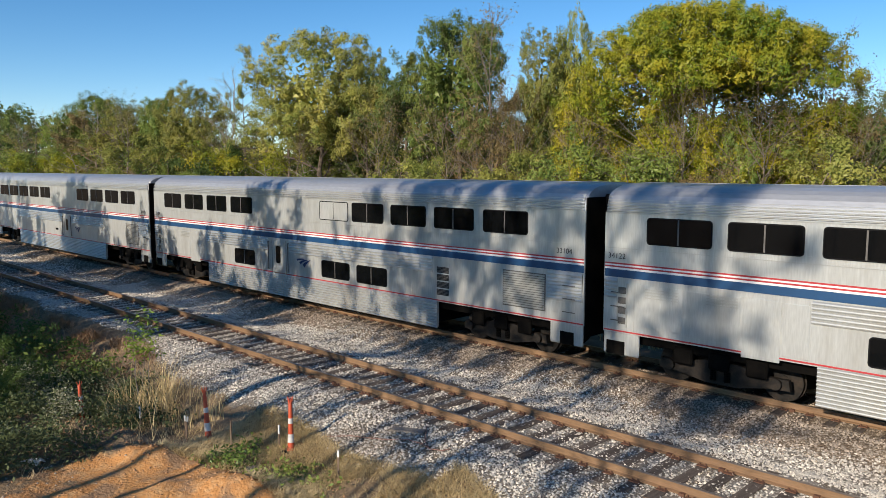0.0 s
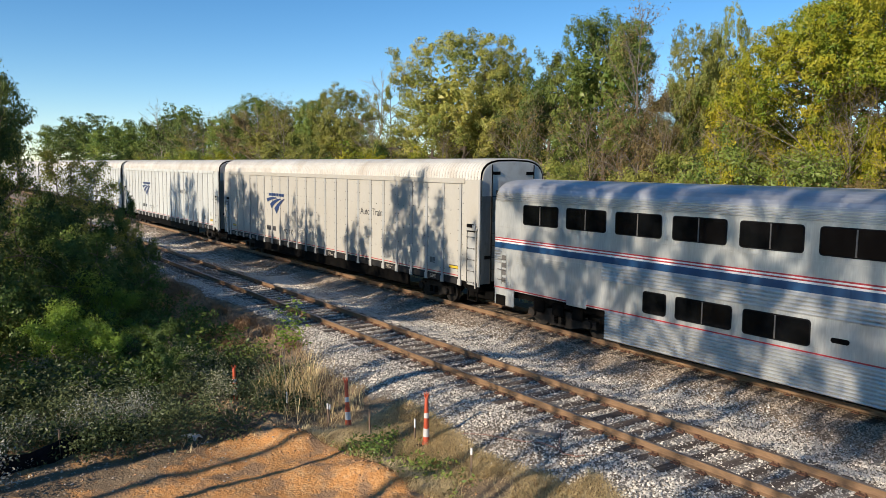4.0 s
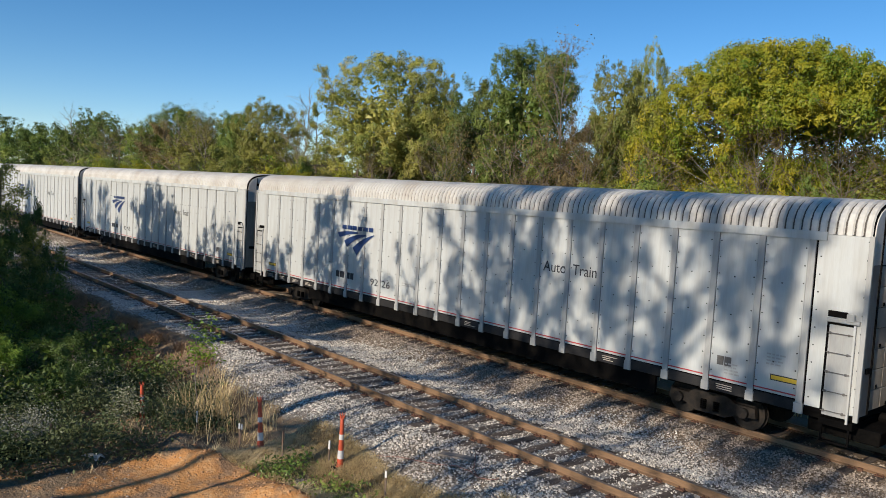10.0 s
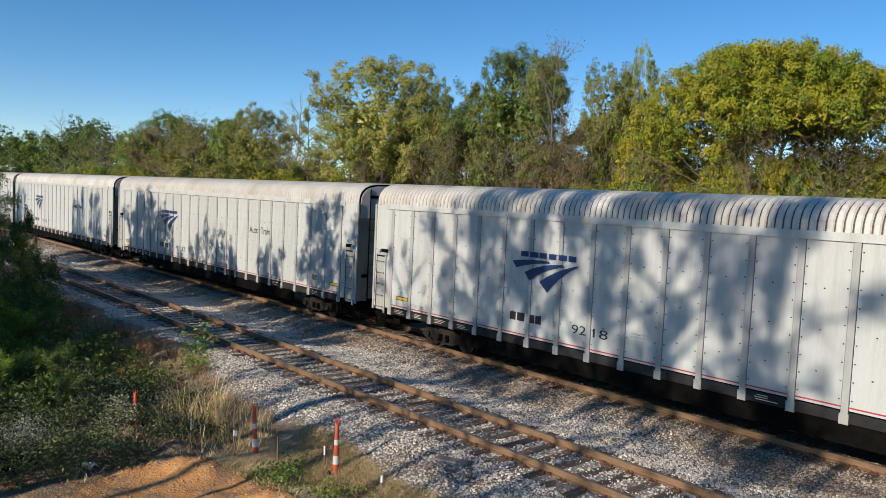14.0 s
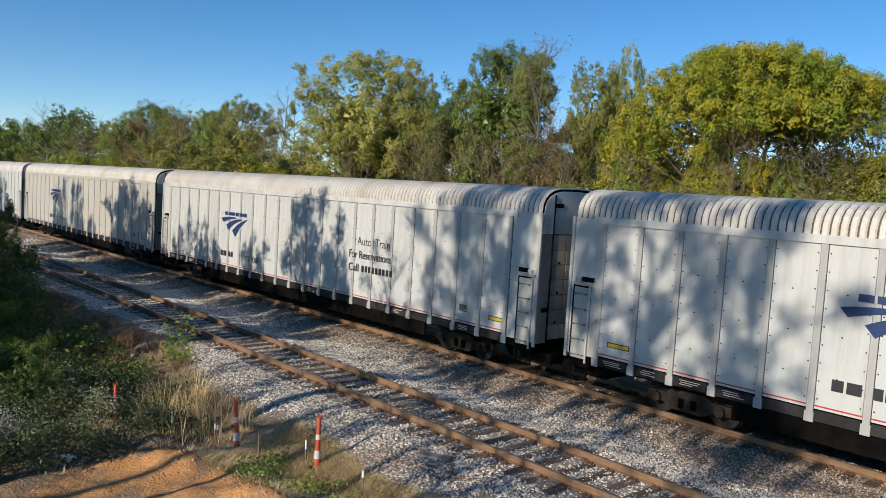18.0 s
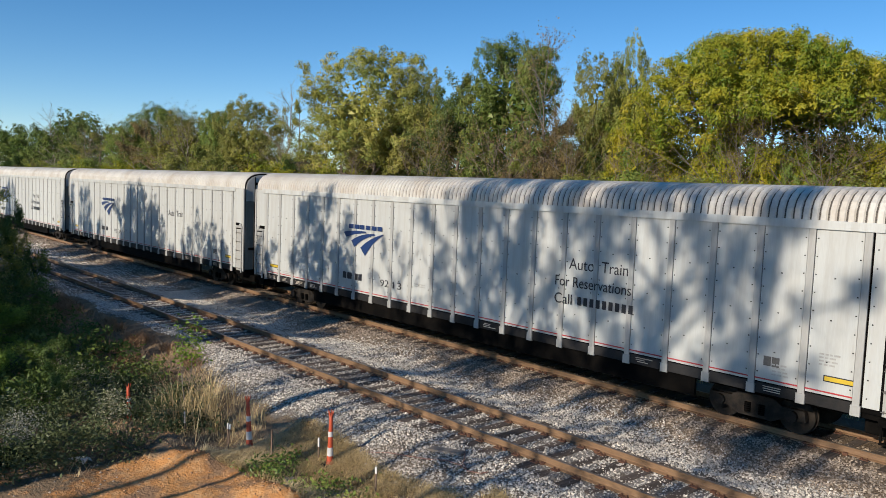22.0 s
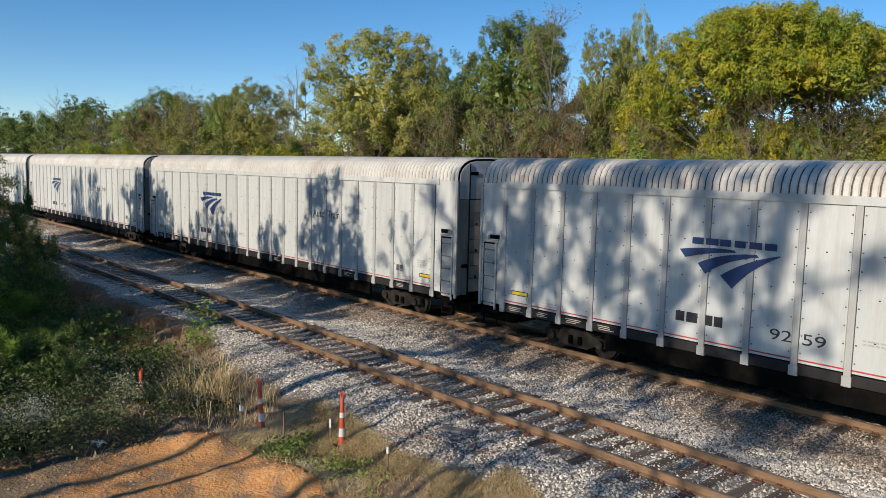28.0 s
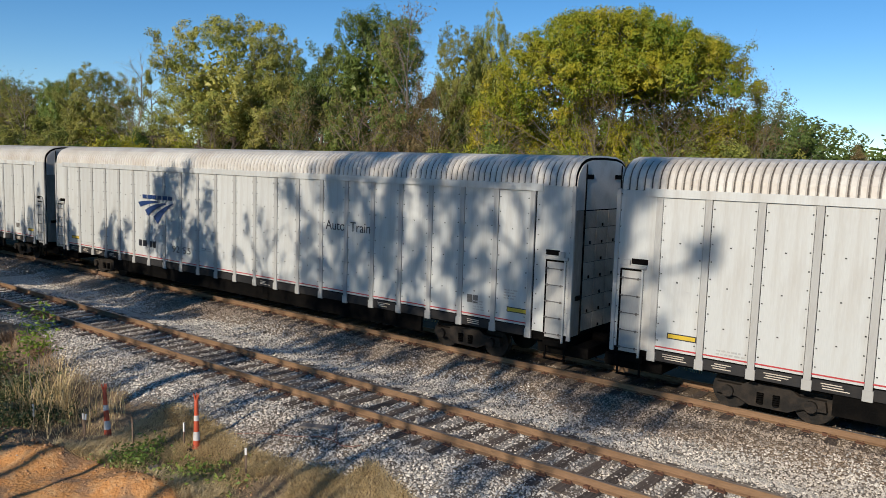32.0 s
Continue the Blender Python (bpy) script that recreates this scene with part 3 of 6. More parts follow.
def build_autorack():
    car = thing("autorack_car", "tall white enclosed autorack freight car with a ribbed roof", "railway car", "autorack cars of the train")
    X0, X1 = AR_X0, -AR_X0
    # inner shell closes the car behind the panels
    sh = bmesh.new()
    extrude(sh, [(-1.47, 1.0), (-1.47, 4.80), (1.47, 4.80), (1.47, 1.0)], X0 + 0.10, X1 - 0.10)
    # the near-black shell paints shade into the slits beside the posts
    part("inner_shell", sh, M["under"], car)
    # roof of rounded ribs
    bm = bmesh.new()
    pitch, seg = 0.185, 12
    a = X0 + 0.02
    cnt = int((X1 - X0 - 0.04) / pitch)
    step = (X1 - X0 - 0.04) / cnt
    low, high = arch(1.520, 4.90, 5.650, seg), arch(1.555, 4.88, 5.690, seg)
    rings = []
    for i in range(cnt):
        for off, prof in ((0.0, low), (0.034, low), (0.058, high), (0.158, high)):
            rings.append([bm.verts.new((a + i * step + off * step / pitch, y, z)) for y, z in prof])
    rings.append([bm.verts.new((X1 - 0.02, y, z)) for y, z in low])
    for r0, r1 in zip(rings, rings[1:]):
        for j in range(seg):
            bm.faces.new((r0[j], r0[j + 1], r1[j + 1], r1[j]))
    bmesh.ops.recalc_face_normals(bm, faces=bm.faces)
    me = mesh_of(bm, "roof", M["galv"])
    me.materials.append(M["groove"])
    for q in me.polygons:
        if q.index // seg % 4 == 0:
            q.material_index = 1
    part("roof", me, None, car, "weathered galvanised roof of rounded cross ribs")
    eave = mesh_of(boxed(POST_X[0] - 0.35, POST_X[-1] + 0.3, -0.018, 0.018, 4.74, 4.93, bevel=0.004), "eave_band", M["white"])
    for s in (-1, 1):
        o = part("eave_band", eave, None, car)
        o.location.y = s * 1.562
    # side panels with rivet dimples, posts and skirt plates
    pw = 1.1327
    pan = boxed(-pw / 2 + 0.087, pw / 2 - 0.087, -0.012, 0.012, 1.20, 4.75, bevel=0.003)
    panel = mesh_of(pan, "side_panel", M["white"])
    rv = bmesh.new()
    for ix in (-pw / 2 + 0.13, pw / 2 - 0.13):
        for k in range(9):
            z = 1.42 + k * 0.39
            box(rv, ix - 0.015, ix + 0.015, -0.020, -0.01, z - 0.013, z + 0.013)
    for k in range(3):
        box(rv, -0.09 + 0.02 * k, -0.055 + 0.02 * k, -0.022, -0.01, 1.9 + 0.9 * k, 1.925 + 0.9 * k)
    rivet = mesh_of(rv, "rivets", M["skirt"])
    po = bmesh.new()
    box(po, -0.075, 0.075, -0.020, 0.03, 0.93, 4.745, bevel=0.006)
    box(po, -0.100, 0.100, -0.034, 0.03, 0.90, 1.13, bevel=0.006)
    post = mesh_of(po, "post", M["post"])
    sk = mesh_of(boxed(-pw / 2 + 0.10, pw / 2 - 0.10, -0.01, 0.02, 0.93, 1.17, bevel=0.005), "skirt_plate", M["skirt"])
    for s in (-1, 1):
        for i, x in enumerate(POST_X):
            o = part("post", post, None, car)
            o.matrix_basis = pose(x, s * 1.535, 0, 0, 0, 0 if s < 0 else 180)
            if i < len(POST_X) - 1:
                xm = (x + POST_X[i + 1]) / 2
                o = part("side_panel", panel, None, car)
                o.matrix_basis = pose(xm, s * 1.52, 0, 0, 0, 0 if s < 0 else 180)
                if s < 0:
                    r = tagged(part("rivets", rivet, None, o), kind="stuff")
                    k = part("skirt_plate", sk, None, car)
                    k.matrix_basis = pose(xm, s * 1.53, 0)
    st = mesh_of(boxed(POST_X[0], POST_X[-1], -0.004, 0.004, 1.255, 1.285), "red_stripe", M["red"])
    for s in (-1, 1):
        o = part("red_stripe", st, None, car)
        o.location.y = s * 1.5385
    # end bays: plain corner sheets, ladder frame and handhold
    corner = bmesh.new()
    box(corner, -0.02, 1.08, -0.010, 0.010, 1.12, 4.88, bevel=0.004)
    corner = mesh_of(corner, "corner_sheet", M["white"])
    cr = bmesh.new()
    for k in range(10):
        for rx in (0.06, 1.0):
            box(cr, rx - 0.014, rx + 0.014, -0.018, -0.005, 1.3 + k * 0.385, 1.326 + k * 0.385)
    crivet = mesh_of(cr, "rivets", M["skirt"])
    # ladder bay: dark surround, pale back plate, thin dark rungs and a flange
    lad = bmesh.new()
    box(lad, 0.0, 0.60, -0.012, 0.004, 1.02, 3.02)
    surround = mesh_of(lad, "ladder_surround", M["under"])
    backing = mesh_of(boxed(0.055, 0.555, -0.018, -0.002, 1.02, 2.975), "ladder_backing", M["post"])
    flange = mesh_of(boxed(0.555, 0.60, -0.060, -0.002, 0.92, 3.02, bevel=0.005), "flange", M["white"])
    lad = bmesh.new()
    cyl(lad, (0.04, -0.055, 0), (0.56, -0.055, 0), 0.010, seg=6)
    for q in (0.07, 0.46):
        box(lad, q, q + 0.03, -0.06, -0.012, -0.03, 0.02)
    rung = mesh_of(lad, "rung", M["recess"])
    hand = mesh_of(boxed(0.0, 0.40, -0.030, 0.01, 3.14, 3.27, bevel=0.008), "lock_box", M["under"])
    lm = boxed(0.0, 0.66, -0.060, 0.01, 3.035, 3.115, bevel=0.008)
    box(lm, 0.40, 0.56, -0.075, 0.0, 3.08, 3.24, bevel=0.01)
    ledge = mesh_of(lm, "lock_ledge", M["post"])
    for s in (-1, 1):
        for e in (-1, 1):
            o = part("corner_sheet", corner, None, car)
            o.matrix_basis = pose(X0 if e < 0 else X1 - 1.06, s * 1.535, 0)
            if s < 0:
                tagged(part("rivets", crivet, None, o), kind="stuff")
                lx = X0 + 0.12 if e < 0 else X1 - 0.74
                bay = part("ladder_surround", surround, None, car)
                bay.matrix_basis = pose(lx, -1.547, 0)
                part("ladder_backing", backing, None, bay)
                for k in range(5):
                    part("rung", rung, None, bay).location.z = 1.12 + k * 0.42
                part("flange", flange, None, bay)
                o = part("lock_box", hand, None, car, "black lock slot")
                o.matrix_basis = pose(lx + 0.28 if e < 0 else lx, -1.547, 0)
                o = part("lock_ledge", ledge, None, car)
                o.matrix_basis = pose(lx, -1.547, 0) if e > 0 else pose(lx + 0.66, -1.547, 0) @ Matrix.Diagonal((-1, 1, 1, 1))
    # end doors: an arched, hinged sheet with panels
    for e in (-1, 1):
        dm = bmesh.new()
        out = [(-1.50, 1.05), *arch(1.50, 4.86, 5.64, 12), (1.50, 1.05)]
        extrude(dm, out, -0.04, 0.04)
        d = part("end_door", dm, M["under"], car, "arched end door of riveted sheets")
        d.location.x = e * (X1 - 0.06)
        tp = bmesh.new()
        extrude(tp, [(-1.44, 4.30), *arch(1.44, 4.86, 5.58, 12), (1.44, 4.30)], e * 0.055 - 0.012, e * 0.055 + 0.012)
        part("door_top", tp, M["doorwhite2"], d, "white arched sheet at the top of the end door")
        if e > 0:
            for yy in (-1.24, 1.24):
                part("edge_sheet", boxed(0.030, 0.060, yy - 0.22, yy + 0.22, 1.08, 4.29, bevel=0.006), M["doorgrime"], d)
            pm = mesh_of(boxed(0.030, 0.068, -0.315, 0.315, 0, 0.432, bevel=0.010), "door_panel", M["doorwhite"])
            sm = mesh_of(boxed(0.06, 0.085, -0.03, 0.03, 0.02, 0.10), "door_clip", M["under"])
            for yy in (-0.66, 0.0, 0.66):
                for k in range(7):
                    o = part("door_panel", pm, None, d)
                    o.location = (0, yy, 1.16 + k * 0.446)
                    if k % 2 or yy == 0:
                        part("door_clip", sm, None, o)
        for yy in (-1.0, 1.0):
            hm = bmesh.new()
            cyl(hm, (0.075 * e, yy, 1.1), (0.075 * e, yy, 5.45), 0.022, seg=8)
            part("lock_bar", hm, M["under"], d)
        dm = mesh_of(boxed(-0.10, 0.10, 0, 0.30, 2.0, 2.12, bevel=0.01), "latch", M["under"])
        for yy in (-1.3, 0.75):
            part("latch", dm, None, d).location.y = yy
        tm = mesh_of(boxed(-0.09, 0.09, 0, 0.38, 5.08, 5.20, bevel=0.01), "latch", M["under"])
        for yy in (-1.0, 0.62):
            part("latch", tm, None, d).location.y = yy
        # edge angles at the corners
        am = mesh_of(boxed(-0.05, 0.05, -0.035, 0.035, 1.0, 4.9, bevel=0.008), "corner_angle", M["post"])
        for yy in (-1.55, 1.55):
            part("corner_angle", am, None, car).location = (e * X1, yy, 0)
        cp = bmesh.new()
        cyl(cp, (0, 0, 0.88), (e * 0.62, 0, 0.88), 0.11, seg=8)
        box(cp, e * 0.62 - 0.16, e * 0.62 + 0.10, -0.17, 0.17, 0.74, 1.02, bevel=0.03)
        part("coupler", cp, M["under"], car).location.x = e * (X1 - 0.08)
        gm = bmesh.new()
        box(gm, -0.35, 0.35, -1.50, 1.50, 0.78, 0.94, bevel=0.01)
        for yy in (-1.48, 1.48):
            box(gm, -0.30, 0.30, yy - 0.04, yy + 0.04, 0.42, 0.46)
            for q in (-0.28, 0.28):
                box(gm, q - 0.02, q + 0.02, yy - 0.02, yy + 0.02, 0.42, 0.80)
        part("end_platform", gm, M["under"], car).location.x = e * (X1 - 0.42)
        part("draft_sill", boxed(-0.75, 0.75, -1.15, 1.15, 0.50, 0.80, bevel=0.02), M["under"], car).location.x = e * (X1 - 0.38)
        hs = bmesh.new()
        pts = [(e * 0.2, -0.55, 0.80), (e * 0.42, -0.56, 0.44), (e * 0.62, -0.55, 0.42), (e * 0.72, -0.5, 0.66)]
        for p, q in zip(pts, pts[1:]):
            cyl(hs, p, q, 0.025, seg=6)
        part("air_hose", hs, M["rubber"], car).location.x = e * (X1 - 0.1)
    # underframe and sill, whose near-black colour also paints the shade beneath the body
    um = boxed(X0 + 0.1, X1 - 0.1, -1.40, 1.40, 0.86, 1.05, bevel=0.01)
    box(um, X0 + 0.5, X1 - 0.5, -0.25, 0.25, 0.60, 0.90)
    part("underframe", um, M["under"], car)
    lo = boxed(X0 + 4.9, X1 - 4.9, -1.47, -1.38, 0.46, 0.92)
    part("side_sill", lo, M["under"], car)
    for x in (X0 + 3.55, X1 - 3.55):
        build_bogie(car, x)
    # emblem of three swooping blades
    lx, lz = X0 - 0.60 + 7.58, 2.53
    for pts, w in SWOOSH:
        o = part("emblem_blade", blade(pts, w), M["navy"], car, "navy blue swoosh of the emblem")
        o.location = (lx, -1.561, lz)
    # brand lettering as plain bars
    for i, w in enumerate((0.30, 0.32, 0.27, 0.27, 0.30, 0.28)):
        part("lettering_bar", boxed(0, w, -0.002, 0.002, 0, 0.16), M["navy"], car).location = (lx + 0.44 + i * 0.365, -1.562, 3.62)
    for x, w in ((0, 0.24), (0.30, 0.30), (0.80, 0.20), (1.04, 0.22)):
        part("lettering_bar", boxed(0, w, -0.002, 0.002, 0, 0.25), M["ink"], car).location = (X0 - 0.60 + 7.66 + x, -1.540, 1.66)
    yl = boxed(0, 0.64, -0.003, 0.003, 0, 0.09)
    yl = mesh_of(yl, "yellow_decal", M["yellow"])
    for x in (X0 + 1.38, X1 - 1.86):
        part("yellow_decal", yl, None, car).location = (x, -1.540, 1.52)
        part("decal_border", boxed(x - 0.025, x + 0.665, -0.001, 0.001, 1.495, 1.635), M["ink"], car).location.y = -1.5385
    # dark data placard in two cells
    for q in (0.26, 0.45):
        part("placard", boxed(POST_X[-3] + q, POST_X[-3] + q + 0.17, -0.003, 0.003, 1.58, 1.80), M["recess"], car).location.y = -1.536
    # small stencils too fine to read
    bm = bmesh.new()
    rnd = random.Random(8)
    for (x, z, nn, w) in ((X0 + 11.45, 1.92, 2, 0.55), (X0 + 2.5, 1.40, 2, 0.55), (X1 - 3.0, 1.62, 4, 0.28), (X1 - 2.0, 2.06, 4, 0.34)):
        for k in range(nn):
            q = x
            while q < x + w:
                ww = rnd.uniform(0.05, 0.13)
                box(bm, q, q + ww, -0.002, 0.002, z - k * 0.075, z - k * 0.075 + 0.035)
                q += ww + 0.03
    tagged(part("stencil", bm, M["post"], car), kind="stuff").location.y = -1.538
    bm = bmesh.new()
    for i in (0, 1, 2, 3, 12, 17, 20):
        xm = (POST_X[i] + POST_X[i + 1]) / 2
        for k in range(3):
            box(bm, xm - 0.30 + rnd.uniform(0, .1), xm + rnd.uniform(0.0, 0.3), -0.002, 0.002, 1.10 - k * 0.05, 1.12 - k * 0.05)
    tagged(part("plate_stencil", bm, M["doorwhite"], car), kind="stuff").location.y = -1.545
    return car


# ---- passenger cars ----
SL_PITCH, SL_L = 25.91, 25.30
SL_X0 = -SL_L / 2


def flutes(x0, x1, z0, z1, pitch=0.092, depth=0.040):
    """A sheet of level rounded ridges on the near side."""
    n = max(1, round((z1 - z0) / pitch))
    p = (z1 - z0) / n
    prof = []
    for i in range(n):
        z = z0 + i * p
        prof += [(0, z), (-depth * 0.8, z + p * 0.2), (-depth, z + p * 0.45), (-depth * 0.75, z + p * 0.72)]
    prof.append((0, z1))
    bm = bmesh.new()
    extrude(bm, [(0.012, z0)] + prof + [(0.012, z1)], x0, x1)
    return bm


def rounded(x0, x1, z0, z1, r, y0, y1, n=4):
    bm = bmesh.new()
    pts = []
    for cx, cz, a0 in ((x1 - r, z1 - r, 0), (x0 + r, z1 - r, 90), (x0 + r, z0 + r, 180), (x1 - r, z0 + r, 270)):
        for i in range(n + 1):
            a = radians(a0 + 90 * i / n)
            pts.append((cx + r * math.cos(a), cz + r * math.sin(a)))
    a = [bm.verts.new((x, y0, z)) for x, z in pts]
    b = [bm.verts.new((x, y1, z)) for x, z in pts]
    bm.faces.new(a), bm.faces.new(b[::-1])
    for i in range(len(pts)):
        bm.faces.new((a[i], b[i], b[(i + 1) % len(pts)], a[(i + 1) % len(pts)]))
    bmesh.ops.recalc_face_normals(bm, faces=bm.faces)
    return bm


def car_window(car, x0, x1, z0, z1, split=True):
    """A dark window in a rubber frame with its middle bar."""
    w = part("window", rounded(x0 - 0.03, x1 + 0.03, z0 - 0.03, z1 + 0.03, 0.09, -1.562, -1.53), M["rubber"], car, "dark tinted window in a black frame")
    if split:
        xm = (x0 + x1) / 2
        part("pane", rounded(x0, xm - 0.02, z0, z1, 0.06, -1.566, -1.55), M["glass"], w)
        part("pane", rounded(xm + 0.02, x1, z0, z1, 0.06, -1.566, -1.55), M["glass"], w)
        part("mullion", boxed(xm - 0.018, xm + 0.018, -1.572, -1.55, z0, z1), M["recess"], w)
        part("sill_plate", boxed(x1 + 0.10, x1 + 0.24, -1.552, -1.54, z0 - 0.035, z0 - 0.01), M["flute"], car)
    else:
        part("pane", rounded(x0, x1, z0, z1, 0.06, -1.566, -1.55), M["glass"], w)


def build_superliner(kind, uppers, lowers, number):
    labels = {"coach": "two-storey stainless steel passenger coach with blue and red stripes",
              "sleeper": "two-storey stainless steel sleeping car with louvred machine bay"}
    car = thing("passenger_car", labels[kind], "railway car", "double-deck passenger cars of the train")
    X0, X1 = SL_X0, -SL_X0
    gap = (SL_PITCH - SL_L) / 2
    def fx(v):
        return X0 - gap + v
    # upper shell with its roof, whole length
    prof = [(-1.54, 1.12), (-1.54, 4.16)]
    roof = []
    for i in range(15):
        a = math.pi * i / 14
        c, s = -math.cos(a), math.sin(a)
        roof.append((1.54 * math.copysign(abs(c) ** 0.62, c), 4.20 + 0.73 * abs(s) ** 0.62))
    bm = bmesh.new()
    extrude(bm, prof + [(-1.54, 4.20)] + [(1.54, 4.20), (1.54, 1.12)], X0, X1)
    part("side_wall", bm, M["steel"], car, "dull stainless steel side sheets")
    bm = bmesh.new()
    nose = 0.14
    rings = []
    for x, k in ((X0, 0.93), (X0 + nose * 0.5, 0.975), (X0 + nose, 1.0), (X1 - nose, 1.0), (X1 - nose * 0.5, 0.975), (X1, 0.93)):
        rings.append([bm.verts.new((x, y * (0.5 + 0.5 * k), 4.2 + (z - 4.2) * k + 0.004)) for y, z in roof])
    for r0, r1 in zip(rings, rings[1:]):
        for j in range(len(roof) - 1):
            bm.faces.new((r0[j], r0[j + 1], r1[j + 1], r1[j]))
    bm.faces.new(rings[0][::-1]), bm.faces.new(rings[-1])
    bmesh.ops.recalc_face_normals(bm, faces=bm.faces)
    part("roof", bm, M["sroof"], car, "rounded ribbed stainless steel roof", smooth=False)
    # long ribs along the roof shoulder
    bm = bmesh.new()
    for k, (y, z) in enumerate(((-1.552, 4.24), (-1.545, 4.31), (-1.535, 4.38), (-1.515, 4.45), (-1.485, 4.52), (-1.44, 4.60))):
        cyl(bm, (X0 + 0.05, y, z), (X1 - 0.05, y, z), 0.020, seg=6)
    part("shoulder_ribs", bm, M["flute"], car)
    bm = bmesh.new()
    for y in (-1.0, -0.55, 0.0, 0.55, 1.0):
        zz = 4.93 - 0.16 * (abs(y) / 1.1) ** 3
        box(bm, X0 + 0.2, X1 - 0.2, y - 0.012, y + 0.012, zz - 0.03, zz + 0.012)
    part("roof_seams", bm, M["sroof"], car)
    # skirts: deep between the trucks, raised over them
    for y in (-1.54, 1.46):
        part("lower_body", boxed(fx(5.62), fx(20.1), y, y + 0.08, 0.30, 1.13, bevel=0.01), M["steel"], car)
    part("lower_fluting", flutes(fx(5.62), fx(20.1), 0.26, 1.14), M["flute"], car, "fluted stainless steel skirt").location.y = -1.545
    for a, b in ((0.32, 1.35), (24.5, 25.58)):
        for y in (-1.54, 1.46):
            part("end_skirt", boxed(fx(a), fx(b), y, y + 0.08, 0.54, 1.13, bevel=0.03), M["steel"], car)
    # belt fluting under the blue stripe, broken by plain access sheets
    dx = {"sleeper": 10.75, "coach": 13.95}[kind]
    plain = [(0.72, 5.45), (dx - 0.25, dx + 1.2), (19.9, 24.4)]
    cuts = sorted(plain)
    x = 0.35
    for a, b in cuts + [(25.55, 25.6)]:
        if a - x > 0.3:
            part("belt_fluting", flutes(fx(x), fx(a), 2.02, 2.52), M["flute"], car).location.y = -1.545
        x = b
    # stripes
    for nm, z0, z1, mt in (("red_stripe", 2.885, 2.925, "red"), ("white_stripe", 2.845, 2.885, "stripew"), ("red_stripe", 2.805, 2.845, "red"),
                           ("white_stripe", 2.755, 2.805, "stripew"), ("blue_stripe", 2.555, 2.755, "blue")):
        part(nm, boxed(X0 + 0.02, X1 - 0.02, -1.550, -1.53, z0, z1), M[mt], car)
    part("red_stripe", boxed(X0 + 0.02, X1 - 0.02, -1.552, -1.53, 1.150, 1.185), M["red"], car)
    # sheet seams and drip rail
    bm = bmesh.new()
    box(bm, X0 + 0.03, X1 - 0.03, -1.552, -1.53, 4.175, 4.205)
    for z in (3.30,):
        box(bm, X0 + 0.03, X1 - 0.03, -1.546, -1.53, z - 0.008, z + 0.008)
    for v in (1.2, 5.4, 9.9, 12.3, 16.2, 18.9, 23.9):
        box(bm, fx(v) - 0.01, fx(v) + 0.01, -1.546, -1.53, 1.2, 2.5)
    part("drip_rail", bm, M["flute"], car)
    for v in uppers:
        car_window(car, fx(v), fx(v + 1.62), 3.47, 4.08)
    for a, b in lowers:
        car_window(car, fx(a), fx(b), 1.33, 1.90, b - a > 1.2)
    # vestibule door with its tall window
    d = part("door", boxed(fx(dx), fx(dx + 0.95), -1.552, -1.53, 0.55, 2.46, bevel=0.01), M["steel"], car, "steel entrance door with a tall window")
    part("door_window", rounded(fx(dx + 0.22), fx(dx + 0.66), 1.50, 2.30, 0.10, -1.562, -1.54), M["flute"], d)
    part("door_pane", rounded(fx(dx + 0.28), fx(dx + 0.60), 1.56, 2.24, 0.08, -1.566, -1.54), M["glass"], d)
    for q in (dx - 0.025, dx + 0.955):
        part("door_seam", boxed(fx(q), fx(q + 0.02), -1.553, -1.53, 0.55, 2.46), M["recess"], d)
    for q in (dx - 0.22, dx + 1.16):
        hb = bmesh.new()
        cyl(hb, (fx(q), -1.60, 1.25), (fx(q), -1.60, 2.40), 0.022, seg=8)
        for z in (1.27, 2.38):
            cyl(hb, (fx(q), -1.60, z), (fx(q), -1.53, z), 0.016, seg=6)
        part("handrail", hb, M["recess"], car)
    # ends: black diaphragm and door
    for e in (-1, 1):
        dm = bmesh.new()
        box(dm, -0.24, 0.24, -0.62, 0.62, 2.35, 4.62, bevel=0.05)
        part("diaphragm", dm, M["rubber"], car, "black rubber gangway diaphragm").location.x = e * (X1 + 0.06)
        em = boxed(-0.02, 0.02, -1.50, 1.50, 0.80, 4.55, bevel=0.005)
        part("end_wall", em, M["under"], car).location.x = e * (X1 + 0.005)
        cp = bmesh.new()
        cyl(cp, (0, 0, 0.88), (e * 0.34, 0, 0.88), 0.12, seg=8)
        box(cp, e * 0.30 - 0.14, e * 0.30 + 0.08, -0.17, 0.17, 0.74, 1.02, bevel=0.03)
        part("coupler", cp, M["under"], car).location.x = e * X1
        # corner step and grab irons
        gm = bmesh.new()
        for k in range(3):
            z = 1.45 + k * 0.36
            cyl(gm, (fx(0.55) if e < 0 else fx(24.95), -1.60, z), (fx(0.95) if e < 0 else fx(25.35), -1.60, z), 0.014, seg=6)
        part("grab_irons", gm, M["recess"], car)
    # louvres
    lm = bmesh.new()
    box(lm, fx(22.8), fx(24.34), -1.548, -1.53, 1.36, 2.40)
    part("louvre_frame", lm, M["recess"], car)
    sl = mesh_of(boxed(fx(22.84), fx(24.30), -1.572, -1.54, 0, 0.046), "louvre_slat", M["flute"])
    for k in range(15):
        o = part("louvre_slat", sl, None, car)
        o.location.z = 1.40 + k * 0.066
